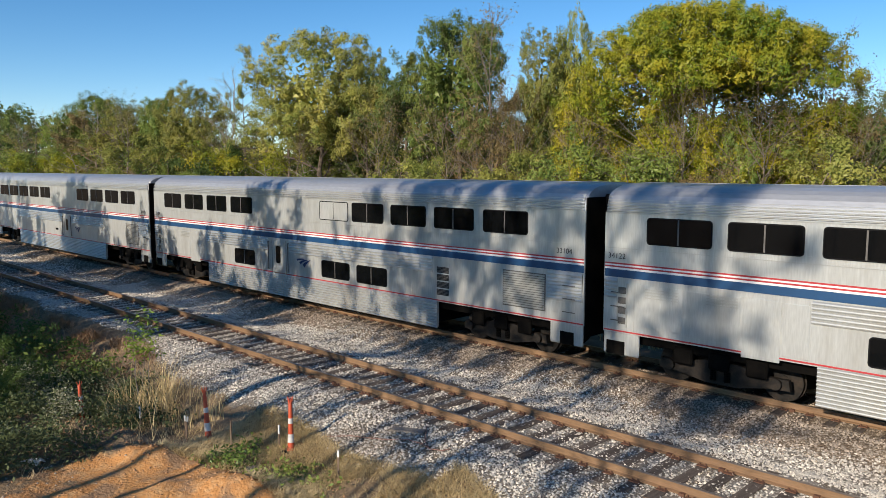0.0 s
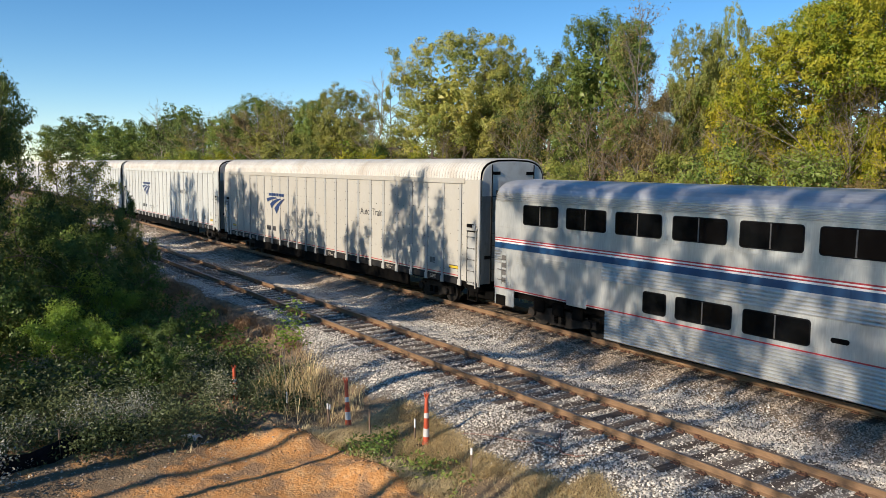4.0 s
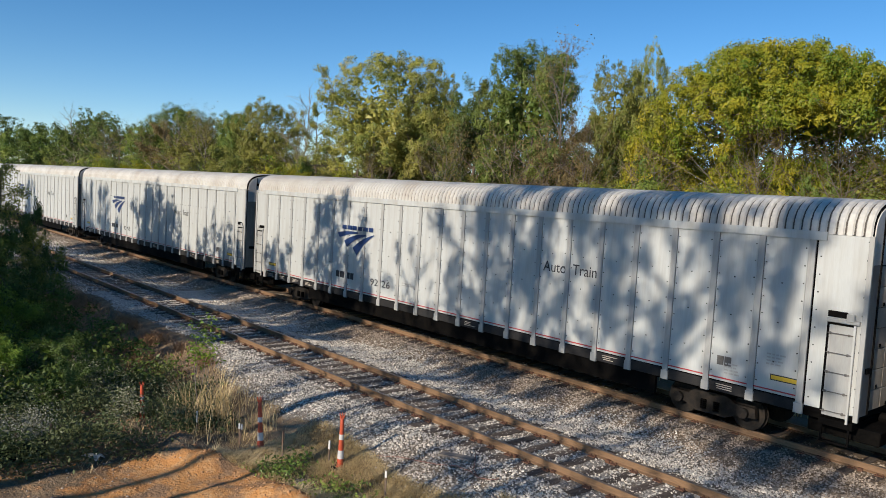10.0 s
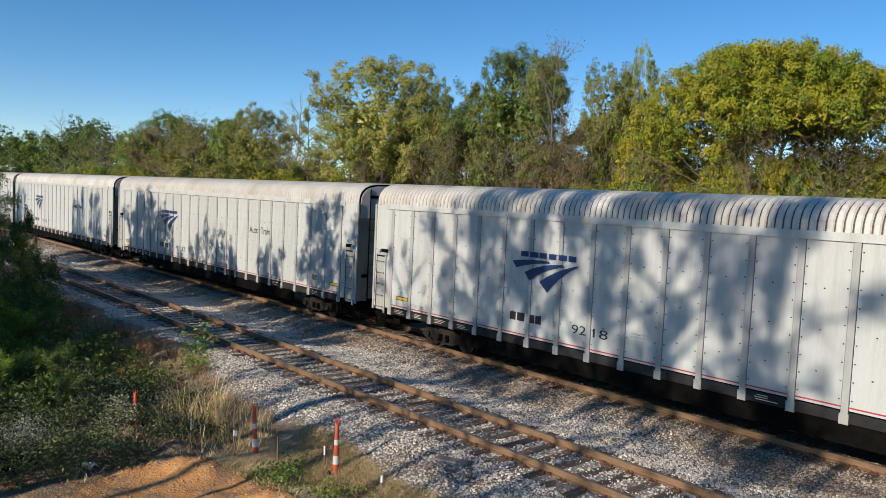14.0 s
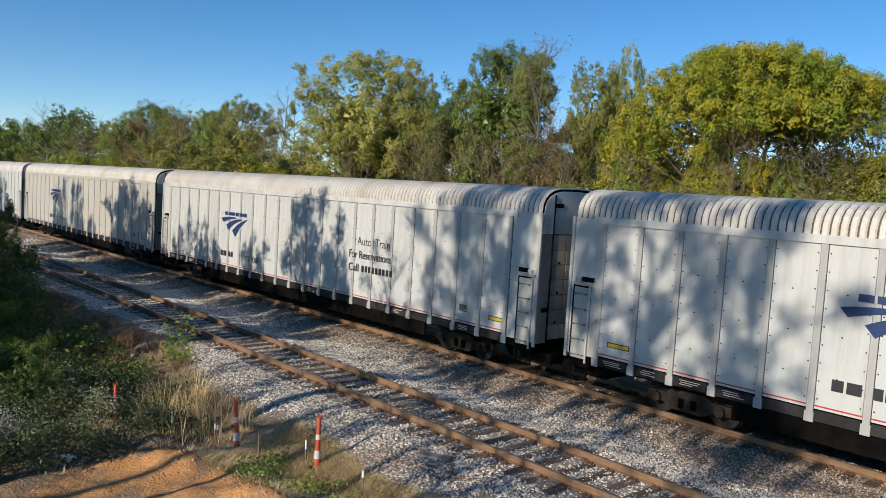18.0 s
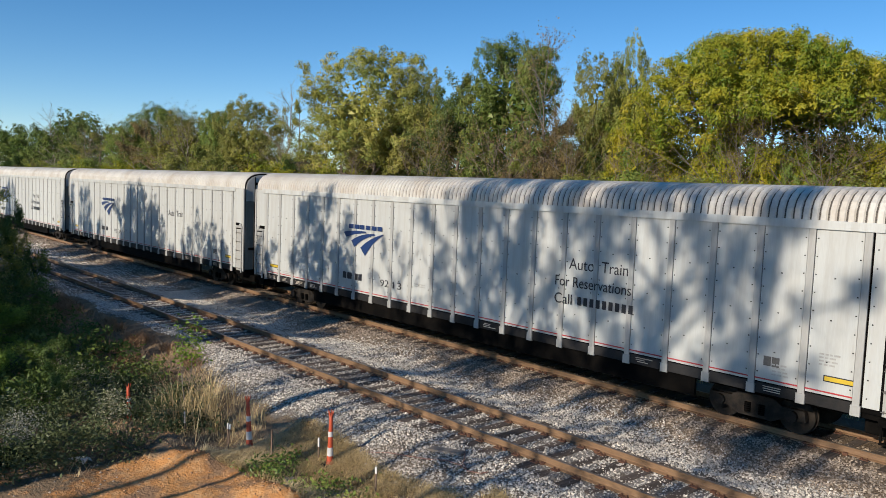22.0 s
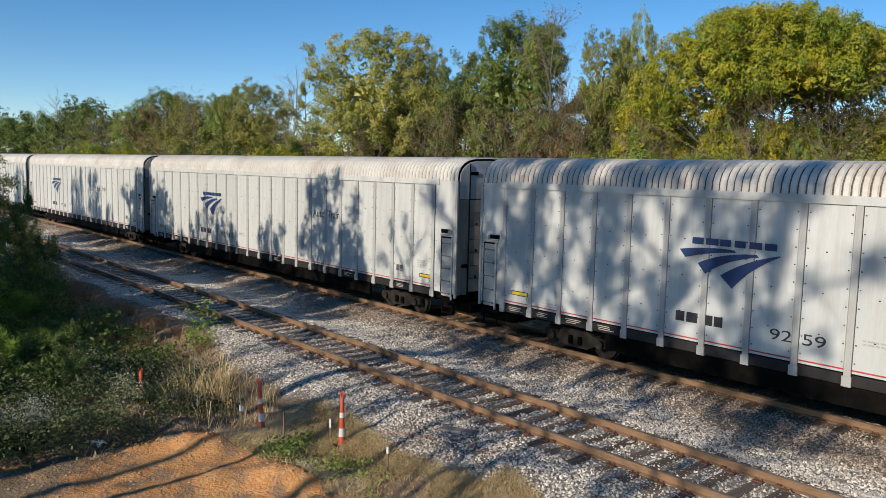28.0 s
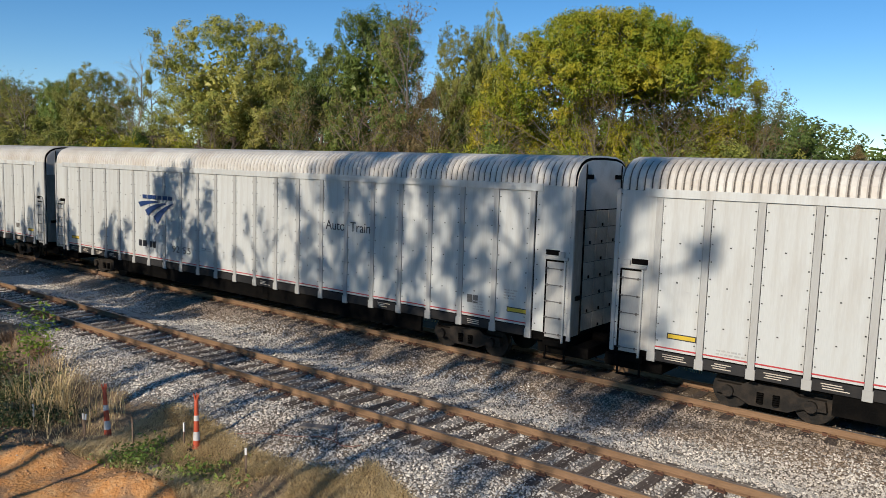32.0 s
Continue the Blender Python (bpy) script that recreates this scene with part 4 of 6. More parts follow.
    if kind == "sleeper":
        for k in range(4):
            g = part("grille", boxed(fx(20.08), fx(20.60), -1.553, -1.53, 1.34 + k * 0.235, 1.53 + k * 0.235, bevel=0.004), M["skirt"], car, "dark ventilation grille")
            for q in range(4):
                part("grille_bar", boxed(fx(20.10), fx(20.58), -1.560, -1.55, 1.37 + k * 0.235 + q * 0.042, 1.382 + k * 0.235 + q * 0.042), M["recess"], g)
        part("panel_surround", rounded(fx(13.94), fx(15.64), 3.42, 4.11, 0.09, -1.548, -1.53), M["rubber"], car)
        part("panel_mullion", boxed(fx(14.78), fx(14.80), -1.556, -1.54, 3.47, 4.06), M["rubber"], car)
        part("blank_panel", rounded(fx(13.98), fx(15.6), 3.45, 4.08, 0.05, -1.552, -1.53), M["steel"], car, "plain steel panel in a window bay")
    else:
        part("vent", rounded(fx(12.43), fx(12.85), 1.50, 1.62, 0.055, -1.560, -1.53), M["under"], car, "small dark oval vent")
    for a, b, z0, z1 in ((3.96, 4.82, 1.05, 2.42), (4.85, 5.42, 1.22, 2.40), (2.6, 3.9, 1.3, 2.4), (1.35, 2.5, 1.35, 2.42)):
        part("access_panel", boxed(fx(a), fx(b), -1.553, -1.53, z0, z1, bevel=0.006), M["steel"], car)
    for k in range(4):
        part("step_recess", boxed(fx(0.74), fx(0.96), -1.554, -1.53, 1.36 + k * 0.26, 1.53 + k * 0.26), M["recess"], car)
    for q in (0.70, 0.97):
        part("ladder_rail", boxed(fx(q), fx(q + 0.03), -1.575, -1.53, 1.28, 2.42, bevel=0.006), M["flute"], car)
    for z0, n, a, b in ((2.14, 4, 3.1, 3.85), (2.1, 4, 1.5, 2.4)):
        lm = bmesh.new()
        for k in range(n):
            box(lm, fx(a), fx(b), -1.565, -1.545, z0 + k * 0.07, z0 + 0.03 + k * 0.07)
        part("louvre", lm, M["flute"], car)
    part("end_belt", flutes(fx(24.4), fx(25.55), 1.75, 2.52), M["flute"], car).location.y = -1.545
    part("hatch", boxed(fx(24.55), fx(25.0), -1.553, -1.53, 1.40, 1.70, bevel=0.006), M["steel"], car)
    # black blocks stand in for the shaded hollows behind the corner steps
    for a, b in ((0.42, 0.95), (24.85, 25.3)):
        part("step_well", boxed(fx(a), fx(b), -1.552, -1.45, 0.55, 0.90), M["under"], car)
    # small emblem by the door
    for pts, w in SWOOSH:
        part("emblem_blade", blade(pts, w, 0.36), M["navy"], car, "small navy emblem").location = (fx(dx + 1.65), -1.560, 1.50)
    # number on the end sheet
    if number:
        nm = text_mesh(number, 0.20, M["ink"], 0.50)
        for v in ((0.42,) if number == "34122" else (0.42, 24.70)):
            part("car_number", nm, None, car).location = (fx(v), -1.548, 3.03)
    um = boxed(X0 + 0.2, X1 - 0.2, -1.30, 1.30, 0.85, 1.15)
    box(um, fx(6), fx(19.8), -1.35, 1.35, 0.36, 0.9)
    part("underframe", um, M["under"], car)
    for v in (3.35, 22.55):
        build_bogie(car, fx(v), base=2.6, r=0.46, y_side=1.12)
        for q in (-0.9, 0.0, 0.9):
            part("equipment_box", boxed(fx(v) + q - 0.25, fx(v) + q + 0.25, -1.38, -1.26, 0.56, 0.98, bevel=0.04), M["under"], car)
    return car


def put_lettering(car, number, style):
    """Number, service name and, on some cars, the two lines of small lettering below it."""
    X0 = AR_X0 - 0.60
    if number:
        for i, s in enumerate((number[:2], number[2:])):
            part("car_number", text_mesh(s, 0.36, M["ink"], 0.50), None, car).location = (X0 + 10.08 + 0.74 * i, -1.537, 1.62)
    part("service_name", text_mesh("Auto", 0.44, M["ink"], 0.86), None, car).location = (X0 + 18.80, -1.537, 3.18)
    part("service_name", text_mesh("Train", 0.44, M["ink"], 0.85), None, car).location = (X0 + 19.91, -1.537, 3.18)
    if style == 3:
        part("notice", text_mesh("For Reservations", 0.42, M["ink"], 2.55), None, car).location = (X0 + 18.35, -1.562, 2.68)
        part("notice", text_mesh("Call", 0.42, M["ink"], 0.62), None, car).location = (X0 + 18.35, -1.562, 2.18)
        bm = bmesh.new()
        for k in range(9):
            box(bm, 0.82 + k * 0.21, 0.95 + k * 0.21, -0.002, 0.002, 0.02, 0.25)
        part("notice_bars", bm, M["ink"], car).location = (X0 + 18.35, -1.562, 2.18)


autoracks = []
first_rack = build_autorack()
NUMBERS = ["9210", "9242", "9244", "9226", "9258", "9218", "9232", "9214", "9208", "9236", "9213", "9238", "9228", "9259", "9231", "9248", "9255", "9240", "9222", "9216"]
THREE = {2, 8, 10, 12}
for k in range(20):
    autoracks.append(first_rack if k == 0 else copy_thing(first_rack, Matrix.Identity(4)))
# some cars are dirtier than the rest
for k in (0, 9):
    for o in autoracks[k].children_recursive:
        if o.type == "MESH" and o.data.materials and o.data.materials[0] == M["white"]:
            o.material_slots[0].link = "OBJECT"
            o.material_slots[0].material = M["cream"]
for k, c in enumerate(autoracks):
    put_lettering(c, NUMBERS[k], 3 if k in THREE else 1)
ALL11 = [1.84 + 2.045 * i for i in range(11)]
liners = [build_superliner("coach", ALL11, [(7.05, 7.80), (8.17, 9.85), (10.22, 11.92)], ""),
          build_superliner("coach", [1.82 + 2.055 * i for i in (0, 1, 2, 3, 4, 7, 8, 9, 10)], [], "38045"),
          build_superliner("sleeper", [1.50 + 2.055 * i for i in (0, 1, 2, 3, 7, 8, 9, 10)], [(7.9, 9.4), (14.06, 15.65), (16.11, 17.67)], "33104"),
          build_superliner("coach", [1.53 + 2.05 * i for i in range(11)], [(6.6, 7.4), (8.17, 9.85), (10.22, 11.92)], "34122")]


def train_x(t):
    """Where the joint between the passenger cars and the autoracks is."""
    k = t - 4
    return -21.313 + 16.8414 * k - 0.0102065 * k * k + 0.00010264 * k ** 3


def motions():
    ts = [2.0 * i for i in range(17)]
    for k, c in enumerate(autoracks):
        walk(c, [(t, pose(train_x(t) - (k + 0.5) * AR_PITCH, MAIN_Y, 0)) for t in ts])
    for k, c in enumerate(liners):
        walk(c, [(t, pose(train_x(t) + (k + 0.5) * SL_PITCH, MAIN_Y, 0)) for t in ts])

# ---- trees and plants ----
def tube(segs):
    """Tapered round sticks from (p0, p1, r0, r1) rows."""
    V, F = [], []
    for p0, p1, r0, r1 in segs:
        p0, p1 = np.asarray(p0, float), np.asarray(p1, float)
        d = p1 - p0
        L = np.linalg.norm(d)
        if L < 1e-5:
            continue
        d /= L
        a = np.cross(d, (0.0, 0.0, 1.0) if abs(d[2]) < 0.9 else (1.0, 0.0, 0.0))
        a /= np.linalg.norm(a)
        b = np.cross(d, a)
        sides = 6 if max(r0, r1) > 0.09 else 4 if max(r0, r1) > 0.03 else 3
        base = len(V)
        for p, r in ((p0, r0), (p1, r1)):
            for i in range(sides):
                w = 6.2832 * i / sides
                V.append(p + r * (math.cos(w) * a + math.sin(w) * b))
        for i in range(sides):
            j = (i + 1) % sides
            F += [(base + i, base + j, base + sides + j), (base + i, base + sides + j, base + sides + i)]
    return np.array(V), np.array(F)


def leaves(centres, spread, per, size, rng, flat=0.6, tri=False):
    """Small leaf quads scattered round clump centres."""
    c = np.repeat(np.asarray(centres), per, axis=0)
    n = len(c)
    c = c + rng.normal(0, 1, (n, 3)) * np.array([spread, spread, spread * 0.75])
    u = rng.normal(0, 1, (n, 3))
    u[:, 2] *= flat
    u /= np.linalg.norm(u, axis=1)[:, None]
    w = np.cross(u, rng.normal(0, 1, (n, 3)))
    w /= np.linalg.norm(w, axis=1)[:, None]
    s = size * (0.6 + 0.8 * rng.random((n, 1)))
    if tri:
        v = np.stack([c - u * s - w * s * 0.3, c + w * s * 0.7, c + u * s - w * s * 0.1], 1)
        return v.reshape(-1, 3), np.arange(3 * n).reshape(-1, 3)
    v = np.stack([c - u * s, c + w * s * 0.45, c + u * s, c - w * s * 0.45], 1)
    return v.reshape(-1, 3), np.arange(4 * n).reshape(-1, 4)


def foliage(centres, radius, per, size, rng, heart):
    """Leaf tufts: leaves lie on the outside of each tuft and face outwards and up."""
    c = np.repeat(np.asarray(centres), per, axis=0)
    n = len(c)
    d = rng.normal(0, 1, (n, 3))
    d /= np.linalg.norm(d, axis=1)[:, None]
    r = radius * (0.7 + 0.6 * np.repeat(rng.random((len(centres), 1)), per, axis=0))
    c = c + d * r * (0.45 + 0.65 * rng.random((n, 1))) * np.array([1, 1, 0.8])
    out = c - heart
    out /= np.linalg.norm(out, axis=1)[:, None] + 1e-6
    nn = 0.8 * d + 0.5 * out + rng.normal(0, 0.38, (n, 3)) + np.array([0, 0, 0.25])
    u = np.cross(nn, rng.normal(0, 1, (n, 3)))
    u /= np.linalg.norm(u, axis=1)[:, None] + 1e-6
    w = np.cross(nn, u)
    w /= np.linalg.norm(w, axis=1)[:, None] + 1e-6
    s = size * (0.55 + 0.8 * rng.random((n, 1)))
    v = np.stack([c - u * s - w * s * 0.35, c + w * s * 0.75, c + u * s - w * s * 0.1], 1)
    return v.reshape(-1, 3), np.arange(3 * n).reshape(-1, 3)


def grow(rng, height, width, clear=0.2, limbs=11, lean=0.0, shell=0, low=0.35, up=(0.15, 0.75), under=-0.3, stout=1.0):
    """Trunk, limbs and twigs of a broad-leaved tree, and the ends that carry leaves."""
    segs, ends, core = [], [], []
    p = np.zeros(3)
    r = height * 0.016 * stout
    spine = [p.copy()]
    for i in range(8):
        q = p + np.array([rng.normal(lean, 0.18), rng.normal(0, 0.18), height * (0.80 if shell else 0.92) / 8])
        segs.append((p, q, r * (1 - 0.11 * i), r * (1 - 0.11 * (i + 1))))
        p = q
        spine.append(p.copy())
    spine = np.array(spine)
    for k in range(limbs):
        f = clear + ((0.85 if shell else 0.97) - clear) * (k + rng.random() * 0.8) / limbs
        i = min(7, int(f * 8))
        base = spine[i] + (spine[i + 1] - spine[i]) * (f * 8 - i)
        env = math.sin(math.pi * min(1.0, (f - clear) / (1 - clear) * 0.80 + 0.18)) ** 0.7
        L = width / 2 * env * rng.uniform(0.75, 1.15)
        a = k * 2.4 + rng.uniform(-0.5, 0.5)
        rise = rng.uniform(*up)
        q = base
        rr = r * 0.42 * (1.1 - 0.6 * f)
        d = np.array([math.cos(a), math.sin(a), rise])
        for s in range(4):
            d = d + rng.normal(0, 0.16, 3)
            e = q + d / np.linalg.norm(d) * L / 4 * 1.15
            segs.append((q, e, rr * (1 - 0.2 * s), rr * (1 - 0.2 * (s + 1))))
            for b in range(3 if s else 1):
                dd = d + rng.normal(0, 0.75, 3)
                l2 = L * rng.uniform(0.18, 0.36)
                g = q + (e - q) * rng.random()
                h = g + dd / np.linalg.norm(dd) * l2
                segs.append((g, h, rr * 0.4, rr * 0.14))
                ends += [h, g + (h - g) * 0.55]
                for c in range(2):
                    de = dd + rng.normal(0, 0.9, 3)
                    h2 = h + de / np.linalg.norm(de) * l2 * 0.6
                    segs.append((h, h2, rr * 0.14, rr * 0.05))
                    ends.append(h2)
            q = e
        ends.append(q)
    ends.append(spine[-1])
    # outer clumps round off the crown
    c = np.array([spine[5][0], spine[5][1], height * (low + 1) / 2 * 0.97])
    lobes = rng.normal(0, 1, (max(1, shell // 5), 3))
    lobes /= np.linalg.norm(lobes, axis=1)[:, None]
    lobes[:, 2] = np.where(lobes[:, 2] < under, -lobes[:, 2], lobes[:, 2])
    for k in range(shell):
        u = lobes[k % len(lobes)] + rng.normal(0, 0.17, 3)
        u /= np.linalg.norm(u)
        lump = 0.92 + 0.24 * noise.noise((u[0] * 1.9 + height, u[1] * 1.9, u[2] * 1.9)) + rng.uniform(-0.06, 0.05)
        q = c + u * np.array([width / 2, width / 2, height * (1 - low) / 2]) * lump
        if k % 2:
            segs.append((c + (q - c) * 0.62 + rng.normal(0, 0.45, 3), q, r * 0.08, r * 0.02))
        ends += [q, c + (q - c) * 0.86 + rng.normal(0, 0.15, 3)]
        core.append(c + (q - c) * rng.uniform(0.25, 0.72) + rng.normal(0, 0.3, 3))
    return segs, np.array(ends), np.array(core)


def tree_kind(seed, height, width, leaf, per, size, spread=0.5, clear=0.2, limbs=11, wood="bark", keep=1.0, shell=0, low=0.35, up=(0.15, 0.75), under=-0.3, tuft=0.0, hollow=0.0, thin_below=0.0, stout=1.0):
    """The two meshes of one sort of tree: wood and crown."""
    rng = np.random.default_rng(seed)
    segs, ends, core = grow(rng, height, width, clear, limbs, 0.0, shell, low, up, under, stout)
    v, f = tube(segs)
    wood_me = raw_mesh("trunk", v, f, M[wood])
    crown_me = None
    if per:
        if keep < 1:
            ends = ends[rng.random(len(ends)) < keep]
        heart = np.array([0, 0, height * (0.55 if not hollow else 0.5)])
        if hollow:
            e = (ends - np.array([0, 0, height * (low + 1) / 2])) / np.array([width / 2, width / 2, height * (1 - low) / 2])
            ends = ends[(np.linalg.norm(e, axis=1) < 1.12) & ((np.linalg.norm(e, axis=1) > 0.72) | (rng.random(len(ends)) > hollow))]
        if thin_below:
            ends = ends[(ends[:, 2] > height * thin_below) | (rng.random(len(ends)) < 0.35)]
        lv, lf = foliage(ends, tuft, per, size, rng, heart) if tuft else leaves(ends, spread, per, size, rng, 0.6, True)
        if len(core) and hollow < 0.5:
            cv, cf = leaves(core, 0.45, 10 if tuft else 8, 0.21 if tuft else 0.17, rng, 0.6, True)
            lf, lv = np.concatenate([lf, cf + len(lv)]), np.concatenate([lv, cv])
        crown_me = raw_mesh("crown", lv, lf, M[leaf])
    return wood_me, crown_me


def plant(kind_me, m, name, label, category, group=""):
    t = thing(name, label, category, group, m=m)
    part("trunk", kind_me[0], None, t)
    if kind_me[1]:
        part("crown", kind_me[1], None, t)
    return t


KINDS = {
    "yellow": tree_kind(11, 12.5, 13.6, "leaf_y", 92, 0.064, clear=0.28, limbs=12, shell=620, low=0.42, under=-0.22, up=(0.1, 0.55), tuft=0.34, hollow=0.3),
    "yellow_low": tree_kind(41, 9.5, 6.0, "leaf_y", 80, 0.066, clear=0.15, limbs=10, shell=110, low=0.20, tuft=0.36, thin_below=0.4),
    "olive": tree_kind(12, 14.0, 9.5, "leaf_p", 74, 0.078, clear=0.10, limbs=10, shell=210, low=0.12, tuft=0.38, thin_below=0.35),
    "olive2": tree_kind(13, 13.0, 7.0, "leaf_o", 68, 0.076, clear=0.12, limbs=10, shell=130, low=0.15, tuft=0.36, thin_below=0.35),
    "green": tree_kind(14, 13.5, 8.0, "leaf_g", 74, 0.078, clear=0.12, limbs=10, shell=180, low=0.15, tuft=0.38, thin_below=0.35),
    "green2": tree_kind(15, 12.0, 8.5, "leaf_g", 66, 0.078, clear=0.10, limbs=10, shell=180, low=0.10, tuft=0.38, thin_below=0.35),
    "dark_thin": tree_kind(25, 11.0, 5.5, "leaf_h", 30, 0.078, clear=0.15, limbs=13, tuft=0.34),
    "thin": tree_kind(16, 13.0, 5.5, "leaf_o", 26, 0.072, clear=0.22, limbs=13, tuft=0.34),
    "brown": tree_kind(17, 10.0, 7.0, "leaf_b", 34, 0.068, clear=0.10, limbs=13, tuft=0.34),
    "bare": tree_kind(18, 13.5, 6.5, "leaf_b", 0, 0.1, 0.4, 0.30, 18, wood="dead", up=(0.7, 1.6), stout=0.7),
    "wisp": tree_kind(43, 13.5, 5.0, "leaf_b", 3, 0.06, 0.3, 0.25, 22, wood="twig", up=(1.2, 2.4), keep=0.5, stout=0.5),
    "brush": tree_kind(42, 9.0, 7.5, "leaf_b", 5, 0.055, 0.3, 0.06, 30, wood="twig", up=(0.5, 1.5), keep=0.5, stout=0.6),
    "dark": tree_kind(19, 11.0, 8.0, "leaf_h", 44, 0.078, clear=0.08, limbs=12, shell=90, low=0.1, tuft=0.36, thin_below=0.35),
    "far_green": tree_kind(20, 12.0, 9.0, "leaf_h", 14, 0.16, clear=0.08, limbs=8, shell=100, low=0.1, tuft=0.42, thin_below=0.35),
    "far_olive": tree_kind(21, 12.5, 9.0, "leaf_g", 14, 0.16, clear=0.08, limbs=8, shell=100, low=0.1, tuft=0.42, thin_below=0.35),
    "shade_leafy": tree_kind(22, 14.0, 7.5, "leaf_g", 64, 0.12, 0.25, 0.50, 12, keep=0.36, shell=60, low=0.52),
    "shade_open": tree_kind(23, 24.0, 12.0, "leaf_o", 90, 0.13, 0.30, 0.50, 15, keep=0.12),
    "shade_high": tree_kind(26, 24.0, 12.0, "leaf_o", 90, 0.13, 0.30, 0.66, 15, keep=0.11),
    "shade_bare": tree_kind(24, 21.0, 10.0, "leaf_b", 44, 0.13, 0.26, 0.42, 14, keep=0.10),
}
SHRUBS = {
    "green": tree_kind(31, 4.6, 5.2, "leaf_g", 28, 0.055, clear=0.03, limbs=12, tuft=0.30),
    "olive": tree_kind(32, 5.2, 5.0, "leaf_o", 28, 0.055, clear=0.03, limbs=12, tuft=0.30),
    "yellow": tree_kind(33, 4.2, 4.6, "leaf_y", 28, 0.052, clear=0.03, limbs=11, tuft=0.28),
    "brown": tree_kind(34, 5.0, 4.5, "leaf_b", 22, 0.05, 0.30, 0.03, 12, wood="twig"),
    "dark": tree_kind(35, 4.6, 5.4, "leaf_d", 34, 0.062, clear=0.02, limbs=12, tuft=0.30),
    "lit": tree_kind(37, 3.6, 3.4, "sapleaf", 26, 0.055, 0.20, 0.05, 12),
    "slender": tree_kind(38, 7.5, 3.4, "leaf_o", 13, 0.075, 0.22, 0.25, 12, wood="dead"),
    "bare": tree_kind(36, 5.5, 4.2, "leaf_b", 0, 0.1, 0.3, 0.04, 14, wood="dead"),
}
HEIGHT = {"wisp": 13.5, "yellow": 12.5, "yellow_low": 9.5, "brush": 9.0, "olive": 14.0, "olive2": 13.0, "green": 13.5, "green2": 12.0, "thin": 13.0, "brown": 10.0, "bare": 13.5, "dark": 11.0,
          "dark_thin": 11.0, "far_green": 12.0, "far_olive": 12.5, "shade_leafy": 14.0, "shade_open": 24.0, "shade_high": 24.0, "shade_bare": 21.0}
TREE_LABEL = {"wisp": "wispy thin tree of bare upright twigs", "yellow_low": "low yellow-green tree at the foot of a broader one", "brush": "tangled grey-brown brush of bare twigs", "yellow": "broad tree with yellowing autumn leaves", "olive": "tall tree with olive-green autumn leaves", "olive2": "tall slender tree with olive leaves",
              "green": "tall tree still in green leaf", "green2": "rounded tree still in green leaf", "thin": "thin tree with sparse olive leaves",
              "brown": "small tree with browning leaves", "bare": "bare grey leafless tree", "dark": "dense dark green tree at the wood",
              "dark_thin": "thin dark tree beside the thicket", "far_green": "green tree deep in the wood", "far_olive": "olive-leaved tree deep in the wood"}


def tree_at(kind, x, y, top, rz=0.0, wide=1.0):
    z = ground_z(x, y) - 0.1
    s = (top - z) / (HEIGHT[kind] * 0.985)
    t = plant(KINDS[kind], pose(x, y, z, 0, 0, rz) @ Matrix.Diagonal((s * wide, s * wide, s, 1)), "tree", TREE_LABEL[kind], "tree", "trees behind the tracks")
    return t


